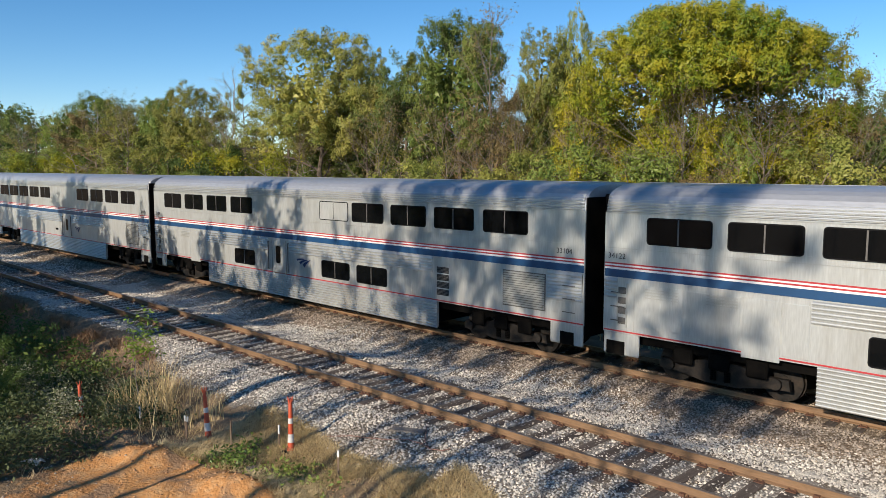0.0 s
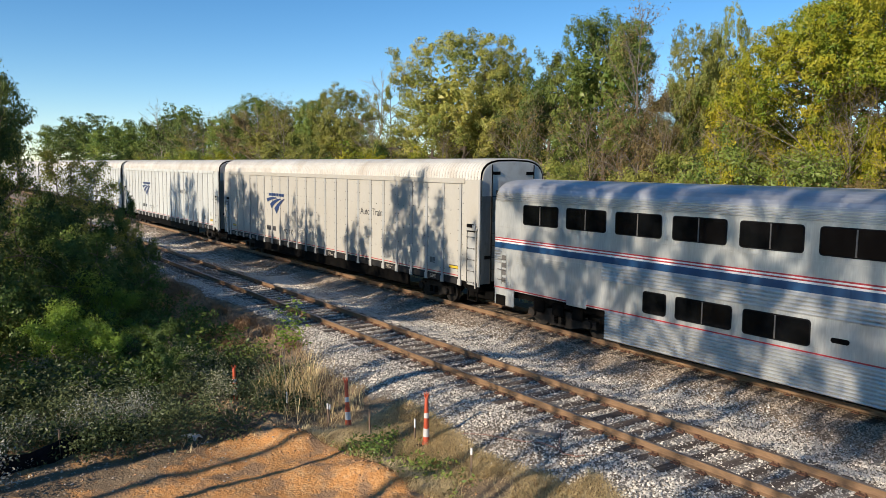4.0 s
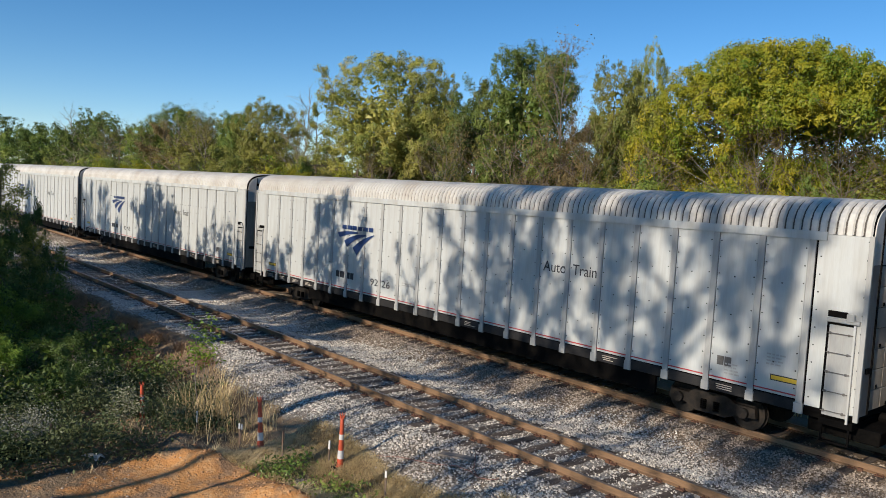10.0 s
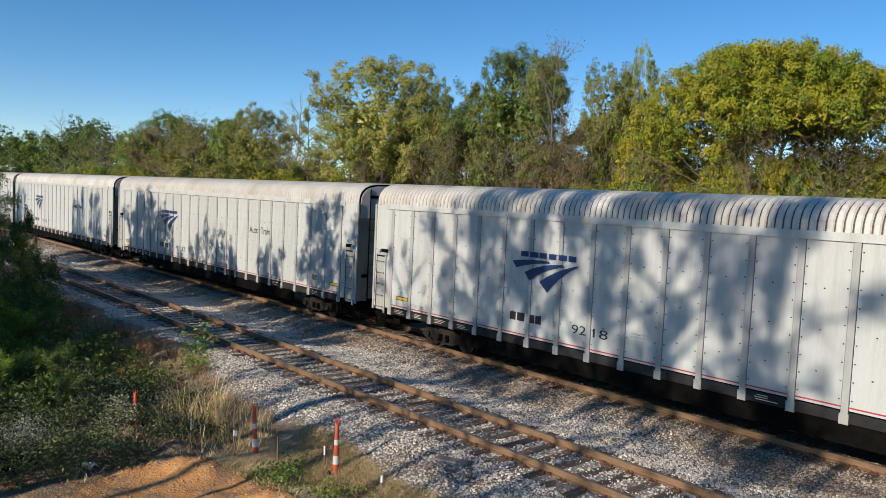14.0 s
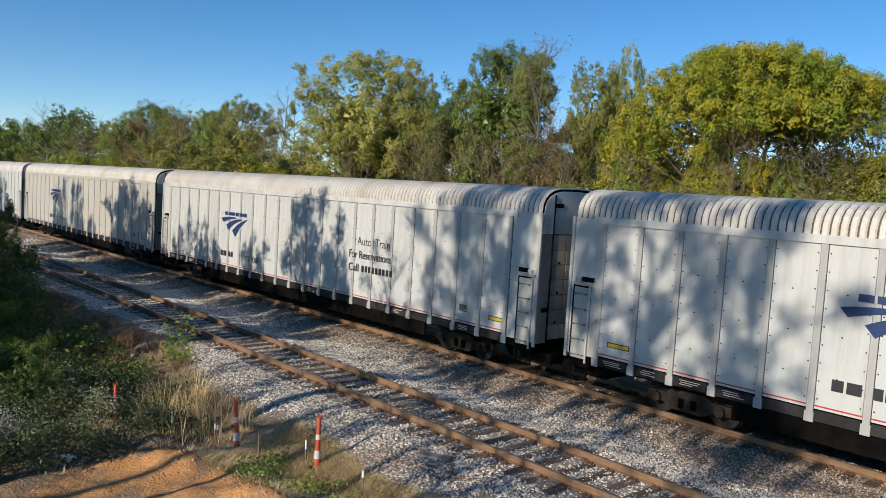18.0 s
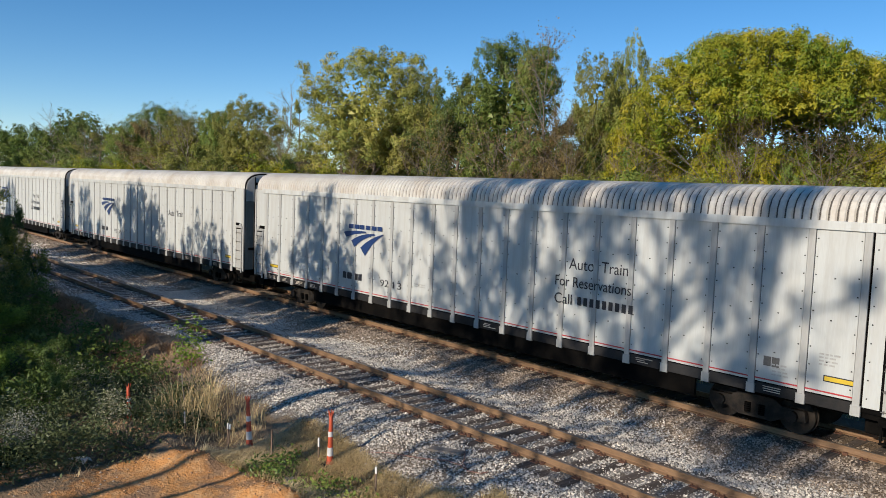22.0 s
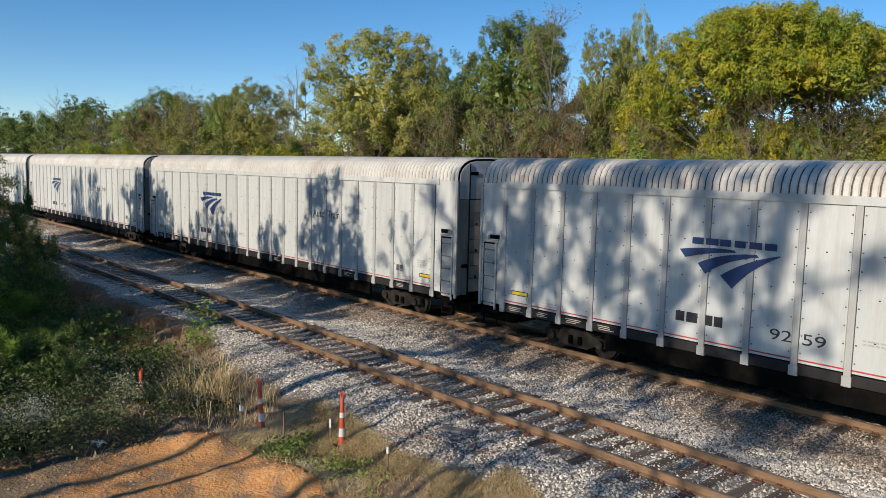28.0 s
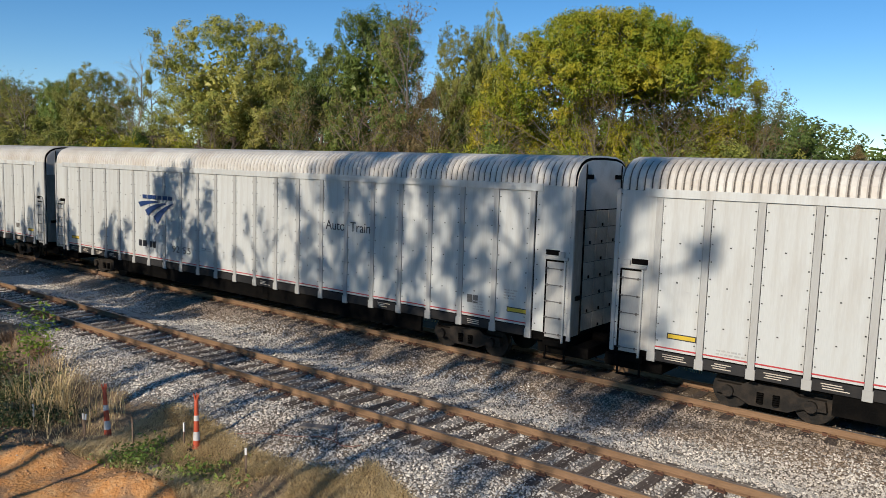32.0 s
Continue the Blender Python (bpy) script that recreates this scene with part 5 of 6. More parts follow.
# the wood behind the train: kind, x, y, top height, turn, breadth
WOOD = [("brush", -94, 32.5, 10.6, 40, 1.0), ("bare", -84, 33, 12.8, 130, 0.7), ("brush", -77, 33, 11.4, 70, 1.0), ("bare", -128, 34, 15.8, 210, 0.8), ("brush", -108, 33, 10.8, 10, 1.0), ("far_olive", -250, 37, 17, 10, 1.2), ("far_green", -222, 36, 16, 60, 1.3), ("far_green", -200, 36, 17.5, 20, 1.1), ("far_olive", -178, 37, 14, 80, 1.2), ("far_green", -160, 36, 14.2, 140, 1.1),
        ("far_olive", -146, 37, 13, 30, 1.2), ("far_green", -134, 36, 13.6, 70, 0.9), ("far_olive", -126, 37, 15.4, 120, 0.9), ("far_green", -117, 36, 13.4, 190, 0.8), ("thin", -108, 34, 11, 40, 1.4),
        ("green", -99, 36, 12.2, 33, 1.1), ("green2", -93, 36, 13.8, 0, 1.0), ("brown", -87, 34, 11, 90, 1.1), ("olive2", -80, 35, 12.9, 170, 1.2), ("green2", -73, 35, 12.4, 210, 0.7),
        ("olive", -68, 35, 13.6, 15, 0.8), ("bare", -60.5, 34.5, 14.0, 0, 1.0), ("thin", -57, 34, 12.4, 80, 0.7), ("bare", -54.5, 35.5, 11.6, 200, 0.8), ("thin", -53.5, 36, 11.4, 100, 1.0), ("olive", -46.4, 34.6, 15.9, 200, 1.0),
        ("olive", -43.0, 35.5, 14.2, 55, 0.6), ("dark", -39.6, 37, 14.0, 10, 0.75), ("thin", -38.6, 36, 13.4, 250, 0.9), ("green", -33.6, 35, 15.2, 130, 0.78), ("wisp", -29.6, 34, 15.0, 160, 0.9), ("wisp", -30.8, 34.5, 13.6, 20, 0.9), 
        ("brown", -28.6, 33, 9.4, 220, 0.6), ("olive2", -27.0, 35, 13.6, 75, 0.62), ("olive2", -24.8, 36, 14.3, 200, 0.36), ("olive2", -24.2, 35.8, 11.0, 110, 0.5), ("green2", -25.8, 37, 10.6, 20, 0.7), ("dark", -29.5, 38, 10.0, 50, 0.9), ("dark", -36.4, 38, 9.6, 150, 0.8), ("green2", -50.5, 38, 9.0, 250, 0.9), ("yellow", -17.2, 35.2, 13.0, 0, 0.88), ("yellow_low", -22.0, 33.6, 9.6, 40, 0.7), ("yellow_low", -12.4, 34.4, 8.6, 200, 0.9), ("brush", -17.2, 32.6, 9.6, 0, 1.0), ("brush", -13.6, 32.8, 8.4, 90, 1.0), ("brush", -26.6, 32.4, 9.0, 200, 0.9), ("brush", -32.0, 32.2, 8.6, 140, 0.9), ("dark", -24.0, 37.5, 9.0, 80, 0.8),
        ("green2", -15.0, 33.6, 7.8, 240, 0.6), ("green2", -21.6, 33.4, 7.4, 140, 0.55), ("dark", -10.9, 36.5, 9.2, 30, 0.8), ("dark_thin", -8.6, 37, 7.4, 90, 1.2), ("brown", -6.2, 38.5, 6.4, 60, 0.7),
        ("yellow_low", -15.4, 33.2, 8.2, 90, 0.6), ("yellow_low", -18.4, 33.0, 8.7, 150, 0.6), ("brush", -16.6, 31.8, 8.8, 75, 0.8), ("brush", -9.8, 32.5, 7.0, 200, 0.9), ("brush", -11.4, 35, 9.4, 20, 0.8), ("brown", -10.2, 35.6, 8.3, 0, 0.7), ("brush", -21.4, 31.6, 8.0, 300, 0.7), ("brush", -37.0, 31.8, 8.8, 250, 0.8), ("brush", -45.5, 31.8, 8.2, 10, 0.9), ("brush", -56.0, 32.5, 9.0, 60, 1.0)]
for w in WOOD:
    tree_at(*w)
rnd = random.Random(21)
# a second row fills the gaps
for i in range(24):
    x = -15 - i * 8.6 + rnd.uniform(-1.5, 1.5)
    tree_at(rnd.choice(["far_green", "far_olive"]), x, rnd.uniform(40, 48), rnd.uniform(7.0, 9.6) * (1 + max(0, -x - 100) * 0.002), rnd.uniform(0, 360), rnd.uniform(0.9, 1.2))
# low growth closes the wood behind the edge
for i in range(20):
    x = -10.5 - i * 3.6 + rnd.uniform(-0.8, 0.8)
    tree_at(rnd.choice(["dark_thin", "dark_thin", "brown"] if i < 8 else ["far_green", "far_olive"]), x, rnd.uniform(37.5, 40), rnd.uniform(6.8, 8.4), rnd.uniform(0, 360), rnd.uniform(1.3, 1.6) if i < 8 else rnd.uniform(1.0, 1.3))
for i in range(12):
    tree_at("far_green", -11.5 - i * 3.1 + rnd.uniform(-0.6, 0.6), rnd.uniform(46, 52), rnd.uniform(7.8, 9.2), rnd.uniform(0, 360), 1.2)
# shrubs along the edge of the wood
for i in range(27):
    x = -9.8 - i * 4.5 + rnd.uniform(-0.9, 0.9)
    k = rnd.choice(["green", "olive", "brown", "bare", "olive", "yellow", "bare", "green", "dark"])
    s = rnd.uniform(0.95, 1.55)
    y = rnd.uniform(25.5, 30.5)
    plant(SHRUBS[k], pose(x, y, ground_z(x, y) - 0.1, 0, 0, rnd.uniform(0, 360)) @ Matrix.Diagonal((s, s, s, 1)), "shrub",
          {"bare": "bare tangled brush at the wood's edge"}.get(k, "tall bushy shrub at the wood's edge"), "shrub", "shrubs behind the tracks")

# trees behind and beside the camera that shade the train and the yard
SHADERS = (("shade_leafy", -24.0, -5.6, 15.5, 40, 0.64), ("shade_leafy", -28.8, -5.4, 13.2, 160, 0.5), ("shade_leafy", -39.0, -5.0, 11.8, 300, 0.3), ("shade_leafy", -44.4, -5.2, 15.3, 120, 0.62),
           ("shade_leafy", -51.0, -5.5, 12.9, 70, 0.32), ("shade_leafy", -54.2, -5.5, 15.0, 10, 0.45), ("shade_leafy", -57.9, -5.5, 15.0, 200, 0.48), ("shade_leafy", -75.6, -5.5, 14.8, 80, 0.65), ("shade_leafy", -92.0, -5.5, 14.6, 250, 0.7),
           ("shade_high", -14.0, -17, 22.0, 150, 0.50), ("shade_high", -9.4, -17.5, 22.5, 10, 0.58), ("shade_high", -4.4, -17, 21.5, 300, 0.55), ("shade_high", -12.6, -19.5, 25.5, 70, 0.50), ("shade_high", -6.6, -19, 25.0, 200, 0.5),
           ("shade_open", -4.4, -14, 16.5, 45, 0.36),
           ("shade_bare", -15, -8, 15.5, 30, 0.8), ("shade_bare", -8.8, -8.5, 13.6, 60, 0.6), ("shade_bare", -12.6, -6.5, 16.0, 90, 0.4), ("shade_bare", -18.4, -8.5, 16.0, 140, 0.4))
for k, x, y, top, rz, w in SHADERS:
    z = ground_z(x, y) - 0.1
    s = (top - z) / HEIGHT[k]
    plant(KINDS[k], pose(x, y, z, 0, 0, rz) @ Matrix.Diagonal((s * w, s * w, s, 1)), "tree", "tall half-bare tree that shades the yard", "tree", "trees beside the yard")

tree_at("olive2", -43.5, 1.8, 11.0, 50, 0.8)
tree_at("dark", -36.8, 1.7, 10.2, 120, 0.62)
tree_at("olive2", -34.5, 0.2, 10.6, 20, 0.6)
tree_at("dark_thin", -47, 1.6, 11.0, 10, 1.1)
tree_at("bare", -42.5, 1.2, 11.8, 140, 0.8)

# thicket beside the yard
THICKET = {"dark": "dense dark green shrub beside the clay yard", "green": "leafy green shrub beside the clay yard", "olive": "tall olive-leaved shrub beside the siding", "brown": "browning shrub at the back of the thicket",
           "lit": "small green bush with sunlight in its leaf colour, in front of the thicket", "slender": "slender sparse young tree beside the siding", "bare": "bare pale forked twigs beside the siding"}
for k, x, y, s, rz, *wide in (("dark", -36.4, 8.0, 1.0, 25, 0.5), ("dark", -32.4, 5.4, 0.72, 135, 0.7), ("dark", -39.5, 5.6, 1.0, 220, 0.8), ("dark", -20.8, -0.8, 0.42, 0), ("dark", -22.2, -0.3, 0.72, 90), ("dark", -25.8, 0.8, 1.0, 50), ("lit", -23.4, 3.2, 0.62, 20), ("dark", -28, 2.2, 1.15, 110), ("dark", -30.5, 5.6, 0.85, 10), ("green", -33, 3.6, 1.0, 200),
                       ("dark", -37, 6.0, 0.8, 170), ("olive", -34, 0.6, 1.2, 80), ("brown", -29, 0.2, 1.4, 300), ("olive", -41, 4.4, 0.85, 60), ("dark", -45, 6.6, 0.8, 10), ("green", -50, 5.2, 1.0, 120),
                       ("lit", -24.8, 6.0, 0.30, 80), ("dark", -22.5, 6.0, 0.36, 10), ("dark", -20.6, 5.4, 0.30, 190), ("lit", -28.6, 5.9, 0.5, 140), ("lit", -23.0, 4.4, 0.45, 60), ("lit", -28.2, 4.8, 0.7, 210),
                       ("slender", -44.0, 7.4, 0.92, 30), ("slender", -47.5, 7.6, 1.0, 160), ("slender", -36.0, 8.2, 0.55, 250), ("bare", -36.2, 8.9, 0.42, 70), ("bare", -35.2, 9.0, 0.3, 10)):
    plant(SHRUBS[k], pose(x, y, ground_z(x, y) - 0.1, 0, 0, rz) @ Matrix.Diagonal((s * 0.86 * (wide or [1])[0], s * 0.86 * (wide or [1])[0], s * 0.95, 1)), "shrub", THICKET[k], "shrub", "thicket beside the yard")

# ---- yard and trackside things ----
def build_delineator(x, y, top, lean=(0, 0)):
    """An orange tube with two white bands on a flared foot."""
    z = ground_z(x, y) - 0.03
    h = top - z
    d = thing("traffic_delineator", "orange plastic channelizer post with two white reflective bands", "traffic cone", "delineators at the ballast edge",
              m=pose(x, y, z, lean[0], lean[1], 0))
    levels = [(0.0, 0.095), (0.10, 0.076), (0.20, 0.066), (0.36, 0.058), (0.56, 0.052), (0.66, 0.048), (0.80, 0.043), (0.97, 0.038), (1.0, 0.02)]
    def ring(a, b, mat, name, grow_r=0.0):
        bm = bmesh.new()
        pr = [(f, r) for f, r in levels if a <= f <= b]
        rows = [[bm.verts.new(((r + grow_r) * math.cos(6.2832 * i / 16), (r + grow_r) * math.sin(6.2832 * i / 16), f * h)) for i in range(16)] for f, r in pr]
        for r0, r1 in zip(rows, rows[1:]):
            for i in range(16):
                bm.faces.new((r0[i], r0[(i + 1) % 16], r1[(i + 1) % 16], r1[i]))
        part(name, bm, M[mat], d, smooth=True)
    ring(0.0, 1.0, "orange", "tube")
    ring(0.20, 0.36, "reflect", "white_band", 0.004)
    ring(0.56, 0.66, "reflect", "white_band", 0.004)
    bm = bmesh.new()
    for k in range(5):
        a = 1.26 * k
        cyl(bm, (0.036 * math.cos(a), 0.036 * math.sin(a), h * 0.95), (0.06 * math.cos(a), 0.06 * math.sin(a), h * 1.06), 0.012, 0.006, seg=5)
    part("torn_rim", bm, M["orange"], d)
    cp = bmesh.new()
    cyl(cp, (0, 0, 0), (0, 0, 0.05), 0.21, 0.19, seg=8)
    part("foot", cp, M["rubber"], d)


build_delineator(-13.25, 8.87, 0.49)
build_delineator(-15.35, 8.11, 0.40, (0, -7))
build_delineator(-18.98, 6.72, 0.12, (2, 0))

M["stakewood"] = shade("weathered_stake_wood", (0.16, 0.11, 0.075), 0.9, 0, 0.3, 4, 30, 0.4, stretch=(4, 4, 0.6))
M["whitewood"] = shade("white_painted_stake_end", (0.72, 0.70, 0.66), 0.7, 0, 0.15, 5, 30, 0.2)


def build_stake(x, y, h, white, lean=0.0, rz=0.0):
    z = ground_z(x, y) - 0.05
    s = thing("survey_stake", "weathered wooden stake with a white painted top" if white else "dark weathered wooden stake in dry grass", "stake", "stakes along the yard",
              m=pose(x, y, z, lean, lean * 0.4, rz))
    part("shaft", boxed(-0.018, 0.018, -0.012, 0.012, 0, h, bevel=0.003), M["stakewood"], s)
    if white:
        part("painted_top", boxed(-0.020, 0.020, -0.014, 0.014, h - white * 0.8, h + 0.004, bevel=0.003), M["whitewood"], s)


for q in ((-14.32, 8.09, 0.80, 0.0, 2, 20), (-17.1, 7.35, 0.62, 0.34, 2, 0), (-16.0, 7.9, 0.55, 0.16, 4, 30), (-15.5, 7.65, 0.66, 0.14, -6, 0), (-13.66, 8.85, 0.55, 0.24, 1, 10), (-11.3, 8.62, 0.60, 0.16, -3, 40),
          (-18.4, 1.35, 0.6, 0.5, 6, 0), (-19.55, 3.45, 0.6, 0.4, -2, 15)):
    build_stake(*q)


def blades(pts, h, w, rng, bend=0.35):
    """Upright bent grass blades: two joined quads taper to a tip."""
    n = len(pts)
    a = rng.random(n) * 6.2832
    d = np.stack([np.cos(a), np.sin(a), np.zeros(n)], 1)
    s = np.stack([-np.sin(a), np.cos(a), np.zeros(n)], 1)
    hh = (h * (0.5 + 0.8 * rng.random(n)))[:, None]
    b = (bend * (0.35 + 0.65 * rng.random(n)))[:, None] * hh
    up = np.array([[0, 0, 1.0]])
    p0 = pts
    p1 = pts + up * hh * 0.55 + d * b * 0.35
    p2 = pts + up * hh * 0.92 + d * b
    v = np.stack([p0 - s * w, p0 + s * w, p1 + s * w * 0.8, p1 - s * w * 0.8, p2], 1)
    k = 5 * np.arange(n)[:, None]
    f = np.concatenate([k + np.array([[0, 1, 2]]), k + np.array([[0, 2, 3]]), k + np.array([[3, 2, 4]])])
    return v.reshape(-1, 3), f


def scatter(n, x0, x1, y0, y1, rng, patch=0.0, scale=0.9, test=None, seed=0):
    out = []
    while len(out) < n:
        x, y = rng.uniform(x0, x1), rng.uniform(y0, y1)
        if test and not test(x, y):
            n -= 1
            continue
        if noise.noise((x * scale, y * scale, seed)) < patch and rng.random() < 0.9:
            n -= 0.5
            continue
        out.append((x, y, ground_z(x, y) - 0.01))
    return np.array(out)


def grass(name, label, category, n, area, h, w, mat, patch=-0.1, scale=0.9, test=None, seed=1, bend=0.35):
    rng = np.random.default_rng(seed)
    p = scatter(n, *area, rng, patch, scale, test, seed)
    v, f = blades(p, h, w, rng, bend)
    big_mesh(name, v, f, M[mat], label, category)


def off_yard(x, y):
    b, c = cover(x, y)
    return b < 0.6 and c < 0.55


grass("dry_grass", "dry tan grass at the foot of the ballast", "grass", 56000, (-15.5, -6.5, 6.8, 10.6), 0.13, 0.006, "straw", -0.3, 0.8, off_yard, 2, 2.4)
grass("dry_grass", "sparse dry grass among weeds", "grass", 6500, (-24, -13, 4.5, 9.8), 0.17, 0.006, "straw", 0.0, 0.7, off_yard, 3, 1.6)
grass("tall_dry_weeds", "tall dry brown weed stalks", "weeds", 420, (-18.9, -15.9, 7.0, 9.0), 0.75, 0.006, "straw", 0.05, 1.1, None, 4, 0.7)
grass("tall_dry_weeds", "tall tan dead stalks round a sapling", "weeds", 300, (-18.7, -16.9, 7.5, 8.6), 1.25, 0.007, "straw", 0.0, 2.1, None, 14, 0.75)
grass("reddish_weeds", "reddish brown dead weeds by the siding", "weeds", 9000, (-37, -21, 8.0, 9.9), 0.38, 0.012, "redweed", 0.0, 0.6, None, 5, 1.6)
grass("dry_grass", "dry grass along the tree line", "grass", 6000, (-60, 4, 21.6, 25.5), 0.5, 0.02, "straw", -0.1, 0.4, None, 6, 0.6)


M["bloom"] = leafy("pale_seed_heads", (0.24, 0.25, 0.19), (0.46, 0.45, 0.38), 0.25)


def weeds(name, label, n, area, size, per, mat, h, seed, patch=-0.1, test=None):
    """Low leafy plants: clumps of small leaves over the ground."""
    rng = np.random.default_rng(seed)
    p = scatter(n, *area, rng, patch, 0.7, test, seed)
    k = len(p)
    lift = np.array([max(0.15, 0.65 + 1.3 * noise.noise((q[0] * 1.4, q[1] * 1.4, seed))) for q in p])
    c = p + np.stack([rng.normal(0, 0.05, k), rng.normal(0, 0.05, k), h * lift * (0.3 + 0.7 * rng.random(k) ** 0.6)], 1)
    v, f = leaves(c, 0.13, per, size, rng, 0.7)
    big_mesh(name, v, f, M[mat], label, "weeds")


weeds("green_weeds", "dense low green weeds beside the yard", 2300, (-24, -16.2, 2.6, 8.6), 0.042, 20, "leaf_w", 0.62, 7, -0.15, lambda x, y: off_yard(x, y) and y < 8.4 + 0.2 * (x + 17) * -0.2)
weeds("pale_weeds", "pale grey-green weeds in seed", 900, (-23, -17.0, -0.5, 7.6), 0.03, 44, "leaf_k", 0.75, 8, 0.2, lambda x, y: off_yard(x, y) and x < -17.5)
weeds("pale_weeds", "pale flowering weeds along the silt fence", 620, (-18.8, -15.2, -2.0, 4.8), 0.022, 64, "bloom", 0.85, 18, 0.1, lambda x, y: x < -16.2 - 0.40 * (y - 1.0) and x > -18.0 - 0.40 * (y - 1.0))
weeds("green_weeds", "rank green weeds behind the silt fence", 1500, (-22, -15.4, -3.0, 3.2), 0.05, 20, "leaf_w", 0.8, 19, -0.3, lambda x, y: x < -16.4 - 0.40 * (y - 1.0))
weeds("pale_weeds", "pale leafy weeds spilling over the silt fence", 190, (-18.0, -14.6, -3.0, 1.4), 0.036, 46, "bloom", 0.75, 28, -0.1, lambda x, y: abs(x + 15.75 + 0.50 * (y - 0.3)) < 0.55)
weeds("green_weeds", "green weeds in the dry grass", 150, (-14.2, -10.9, 7.1, 8.7), 0.045, 18, "leaf_g", 0.24, 9, 0.12, off_yard)
weeds("green_weeds", "dark low growth under the thicket", 1800, (-40, -20.5, 0.5, 8.6), 0.07, 20, "leaf_h", 0.9, 10, -0.2, off_yard)


def build_sapling(x, y, h):
    rng = np.random.default_rng(3)
    segs, ends = [], []
    z = ground_z(x, y)
    for k in range(4):
        p = np.array([rng.normal(0, .06), rng.normal(0, .06), 0])
        for i in range(5):
            q = p + np.array([rng.normal(0.01, .05), rng.normal(0, .05), h / 5 * (0.75 + 0.08 * k)])
            segs.append((p, q, 0.014 * (1 - i * .15), 0.014 * (1 - (i + 1) * .15)))
            if i >= 2:
                e = q + rng.normal(0, 0.22, 3)
                segs.append((q, e, .006, .003))
                ends += [e, q]
            p = q
    v, f = tube(segs)
    t = thing("sapling", "young green sapling among dry weed stalks", "sapling", m=pose(x, y, z))
    tagged(part("stem", raw_mesh("stem", v, f, M["dead"]), None, t), kind="stuff")
    lv, lf = leaves(np.array([e for e in ends if e[2] > 1.45]), 0.17, 30, 0.055, rng, 0.5)
    part("crown", raw_mesh("crown", lv, lf, M["sapleaf"]), None, t)


build_sapling(-18.3, 7.95, 2.35)


def build_hose():
    pts = [(-13.0, 9.55), (-12.4, 9.8), (-11.9, 9.95), (-11.5, 10.05), (-11.1, 10.25), (-10.75, 10.30), (-10.45, 10.22), (-10.2, 10.32), (-10.15, 10.5)]
    loop = [(-11.35, 11.0), (-11.15, 10.8), (-10.95, 10.6), (-10.8, 10.42), (-10.55, 10.28)]
    for run in (pts, loop):
        v, f = pipe([(a[0], a[1], ground_z(*a) + 0.03) for a in run], 0.011)
        me = raw_mesh("cable", v, f, M["cable"])
        tagged(new("cable", me), "loose faded red cable lying on the ballast", "cable")


M["cable"] = shade("faded_red_cable", (0.20, 0.10, 0.075), 0.6, 0, 0.2, 4, 30, 0.1)
build_hose()


def build_board(x, y, rz, l, w, label):
    bm = boxed(-l / 2, l / 2, -w / 2, w / 2, 0, 0.05, bevel=0.008)
    for v in bm.verts:
        v.co.z += 0.015 * math.sin(v.co.x * 5)
    ob = new("board", mesh_of(bm, "board", M["oldboard"]))
    ob.matrix_basis = pose(x, y, ground_z(x, y) + 0.0, 3, 1, rz)
    tagged(ob, label, "board")


M["oldboard"] = shade("grey_weathered_board", (0.19, 0.165, 0.14), 0.9, 0, 0.3, 3, 30, 0.4, stretch=(0.5, 4, 4))
build_board(-11.5, 10.6, 25, 0.75, 0.2, "grey weathered board lying on the ballast")
build_board(-12.9, 7.75, -20, 0.7, 0.16, "grey weathered board lying by the spoil ridge")


def build_litter(x, y):
    bm = bmesh.new()
    rng = random.Random(5)
    n = 6
    g = [[bm.verts.new((-0.2 + 0.4 * i / n, -0.13 + 0.26 * j / n, 0.03 + rng.uniform(0, 0.09))) for i in range(n + 1)] for j in range(n + 1)]
    for j in range(n):
        for i in range(n):
            bm.faces.new((g[j][i], g[j][i + 1], g[j + 1][i + 1], g[j + 1][i]))
    r = bmesh.ops.extrude_face_region(bm, geom=bm.faces[:])
    bmesh.ops.translate(bm, vec=(0, 0, 0.012), verts=[q for q in r["geom"] if isinstance(q, bmesh.types.BMVert)])
    ob = new("crumpled_sheet", mesh_of(bm, "crumpled_sheet", M["whitewood"]))
    ob.matrix_basis = pose(x, y, ground_z(x, y), 0, 0, 30)
    tagged(ob, "crumpled pale plastic sheet on the clay", "litter")


build_litter(-16.7, 4.9)
M["silt"] = shade("black_silt_fabric", (0.008, 0.009, 0.012), 0.8, 0, 0.3, 3, 60, 0.3, (0.03, 0.022, 0.018), 0.4, 2, spec=0.1)


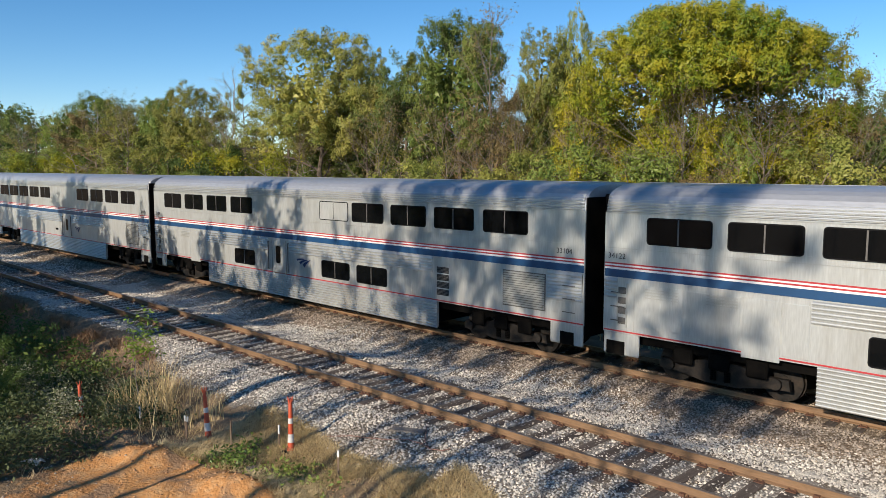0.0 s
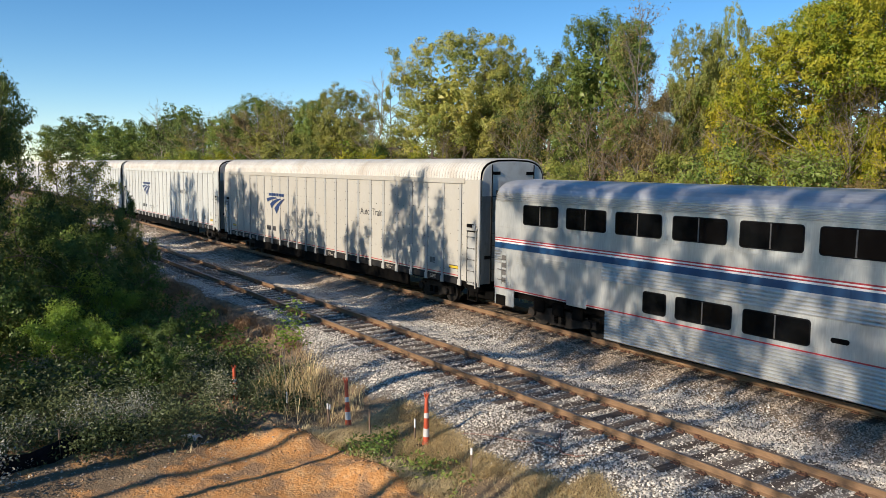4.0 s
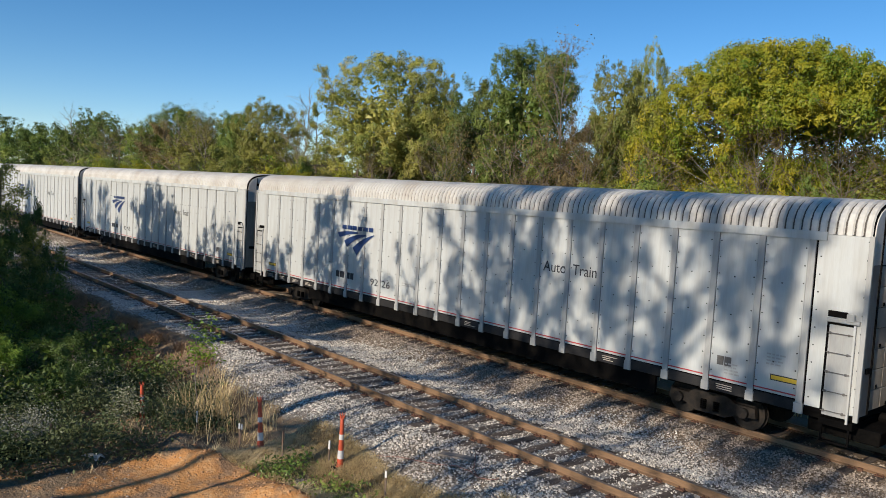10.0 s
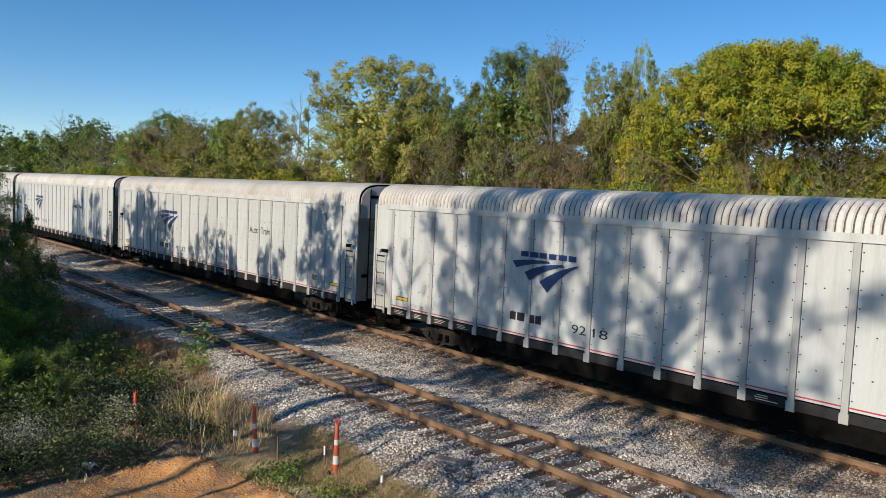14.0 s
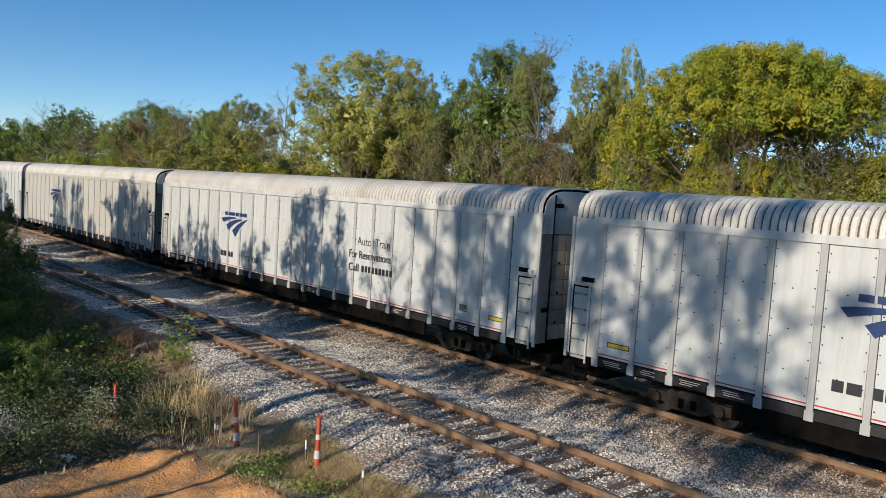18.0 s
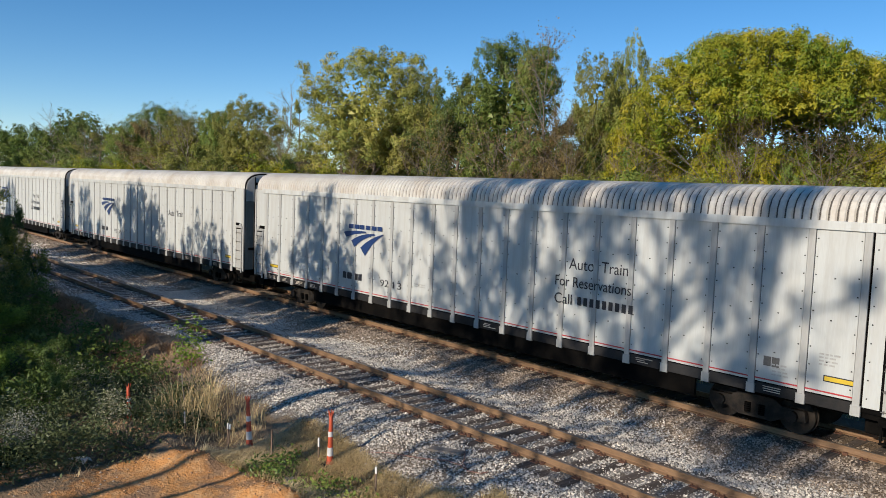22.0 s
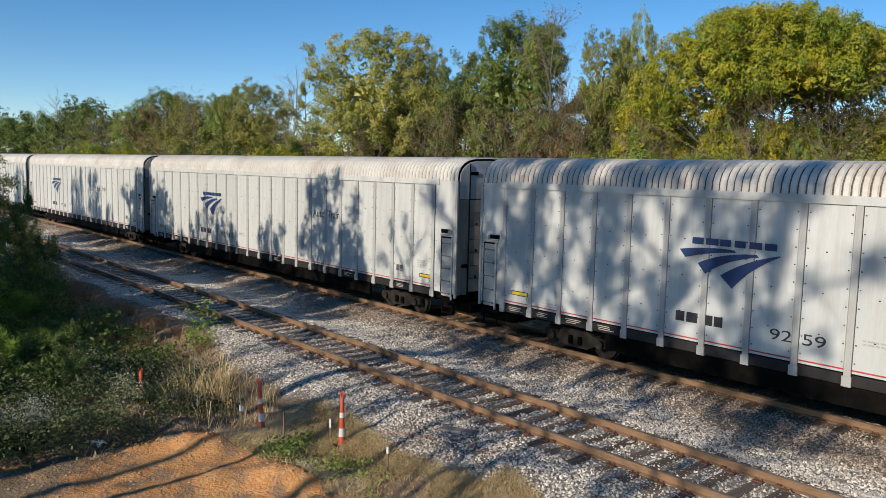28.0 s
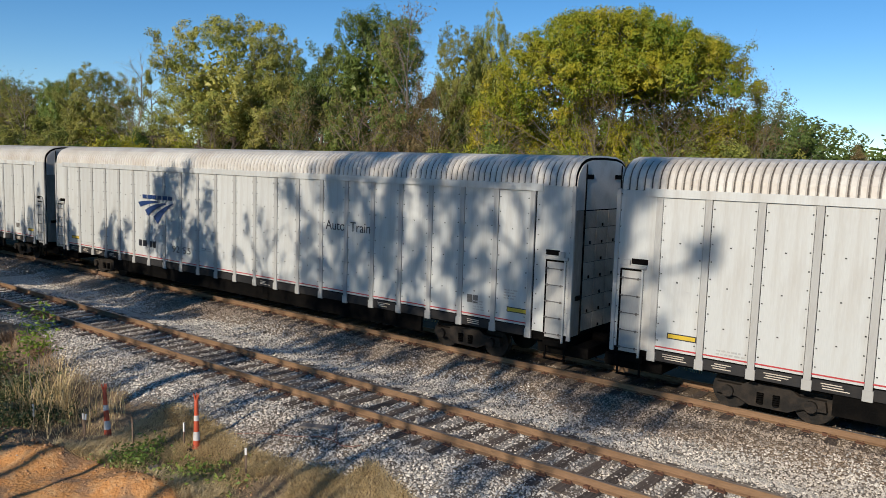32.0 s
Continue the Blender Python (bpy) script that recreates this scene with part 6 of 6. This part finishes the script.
def build_silt_fence():
    """Sagging black fabric on wooden posts along the edge of the yard."""
    f = thing("silt_fence", "sagging black silt fence fabric between wooden posts", "fence")
    pts = [(-14.9, -1.6), (-15.7, -0.3), (-16.45, 1.0), (-17.0, 2.3), (-17.45, 3.6), (-17.6, 4.3)]
    for (xa, ya), (xb, yb) in zip(pts, pts[1:]):
        bm = bmesh.new()
        rows = []
        for i in range(9):
            t = i / 8
            x, y = xa + (xb - xa) * t, ya + (yb - ya) * t
            z = ground_z(x, y)
            sag = 0.07 * math.sin(math.pi * t)
            rows.append([bm.verts.new((x + 0.05 * math.sin(9 * t + k), y, z - 0.05 + k * (0.46 - sag) / 3)) for k in range(4)])
        for a, b in zip(rows, rows[1:]):
            for k in range(3):
                bm.faces.new((a[k], b[k], b[k + 1], a[k + 1]))
        r = bmesh.ops.extrude_face_region(bm, geom=bm.faces[:])
        bmesh.ops.translate(bm, vec=(0.008, 0, 0), verts=[q for q in r["geom"] if isinstance(q, bmesh.types.BMVert)])
        part("fabric", bm, M["silt"], f)
    for x, y in pts:
        p = part("post", boxed(-0.02, 0.02, -0.02, 0.02, -0.1, 0.62, bevel=0.004), M["stakewood"], f)
        p.location = (x - 0.04, y, ground_z(x, y))


build_silt_fence()
M["clod"] = shade("orange_clay_clods", (0.44, 0.24, 0.12), 0.95, 0, 0.25, 2, 20, 0.4, island=0.3)


def build_clods():
    """Clay lumps, pebbles and chips strewn over the yard and its ridge."""
    rng = np.random.default_rng(12)
    pts = []
    for _ in range(9000):
        x, y = rng.uniform(-18.5, -9.5), rng.uniform(0.2, 8.4)
        c = cover(x, y)[1]
        d = (y - 6.9) - 0.16 * (x + 14.5)
        if rng.random() < (0.9 if abs(d) < 0.9 else 0.22) and (c > 0.3 or abs(d) < 1.0):
            pts.append((x, y, ground_z(x, y)))
    c = np.array(pts)
    k = len(c)
    d = c[:, 1] - 6.9 - 0.16 * (c[:, 0] + 14.5)
    crust = 1 + 0.5 * np.exp(-(d / 0.45) ** 2)
    ov = np.array([(1, 0, 0), (0, 1, 0), (-1, 0, 0), (0, -1, 0), (0, 0, 1), (0, 0, -1)], float)
    of = np.array([(0, 1, 4), (1, 2, 4), (2, 3, 4), (3, 0, 4), (1, 0, 5), (2, 1, 5), (3, 2, 5), (0, 3, 5)])
    v = ov[None] * (0.7 + 0.6 * rng.random((k, 6, 1))) * (0.006 + 0.030 * rng.random((k, 1, 1)) ** 4) * crust[:, None, None] * np.array([1, 1, 0.7]) + c[:, None, :]
    big_mesh("clay_clods", v.reshape(-1, 3), (of[None] + 6 * np.arange(k)[:, None, None]).reshape(-1, 3), M["clod"], "orange clay lumps and pebbles strewn on the yard", "clods")


build_clods()


def build_gravel():
    """Grey gravel spilt over the clay along the silt fence."""
    rng = np.random.default_rng(15)
    x, y = rng.uniform(-17.6, -11.5, 5200), rng.uniform(-1.0, 6.4, 5200)
    off = x + 16.2 + 0.42 * (y - 1.0)
    near = (off > 0.15) & (rng.random(5200) < np.exp(-np.maximum(off, 0) / 1.1))
    c = np.array([(a, b, ground_z(a, b)) for a, b in zip(x[near], y[near])])
    k = len(c)
    ov = np.array([(1, 0, 0), (0, 1, 0), (-1, 0, 0), (0, -1, 0), (0.1, 0, 0.9)], float)
    of = np.array([(0, 1, 4), (1, 2, 4), (2, 3, 4), (3, 0, 4)])
    v = ov[None] * (0.7 + 0.6 * rng.random((k, 5, 1))) * (0.012 + 0.026 * rng.random((k, 1, 1)) ** 2) + c[:, None, :]
    big_mesh("gravel", v.reshape(-1, 3), (of[None] + 5 * np.arange(k)[:, None, None]).reshape(-1, 3), M["stone_main"], "grey-brown gravel strewn along the silt fence", "gravel")


build_gravel()

# ---- far distance: woods past the clearing and a pole ----
def build_far_woods():
    rng = np.random.default_rng(77)
    cs = []
    for i in range(420):
        x, y = rng.uniform(-110, 260), rng.uniform(185, 240)
        h = rng.uniform(8.5, 13)
        for k in range(7):
            cs.append((x + rng.normal(0, 2), y + rng.normal(0, 2), h * (0.25 + 0.7 * k / 6)))
    v, f = leaves(np.array(cs), 1.5, 16, 0.75, rng)
    big_mesh("far_woods", v, f, M["leaf_h"], "distant green woods beyond the clearing", "woods")


build_far_woods()
pl = thing("utility_pole", "distant grey utility pole beside the woods", "pole", m=pose(-24.4, 110, -0.6))
bm = bmesh.new()
cyl(bm, (0, 0, 0), (0, 0, 9.9), 0.16, 0.11, seg=8)
part("shaft", bm, M["dead"], pl)


# ---- a parked car close by, of which little more than the roof comes into view ----
M["carpaint"] = shade("white_car_body_paint", (0.75, 0.75, 0.76), 0.25, 0, 0.03, 1, 20, 0, coat=0.6)


def build_parked_car(x, y, rz):
    z = ground_z(x, y)
    c = thing("parked_car", "white parked car standing on the clay yard", "car", m=pose(x, y, z, 0, 0, rz))
    part("body", boxed(-2.2, 1.8, -0.86, 0.86, 0.32, 0.84, bevel=0.12), M["carpaint"], c)
    bm = bmesh.new()
    rows = []
    for px, w, zz in ((-1.75, 0.80, 0.88), (-1.05, 0.66, 1.40), (-0.6, 0.64, 1.45), (0.5, 0.64, 1.44), (0.85, 0.66, 1.36), (1.35, 0.80, 0.88)):
        rows.append([bm.verts.new((px, -w, zz)), bm.verts.new((px, -w * 0.5, zz + 0.02)), bm.verts.new((px, w * 0.5, zz + 0.02)), bm.verts.new((px, w, zz))])
    for a, b in zip(rows, rows[1:]):
        for k in range(3):
            bm.faces.new((a[k], a[k + 1], b[k + 1], b[k]))
    bmesh.ops.recalc_face_normals(bm, faces=bm.faces)
    bmesh.ops.solidify(bm, geom=bm.faces[:], thickness=0.03)
    part("roof", bm, M["carpaint"], c, smooth=True)
    for s in (-1, 1):
        part("side_window", boxed(-1.2, 0.8, s * 0.60 - 0.03, s * 0.60 + 0.03, 0.82, 1.30, bevel=0.02), M["glass"], c)
        for wx in (-1.35, 1.35):
            w = bmesh.new()
            cyl(w, (wx, s * 0.80 - 0.1, 0.32), (wx, s * 0.80 + 0.1, 0.32), 0.32, seg=20)
            part("wheel", w, M["rubber"], c)


build_parked_car(-10.65, 1.15, 94)


motions()
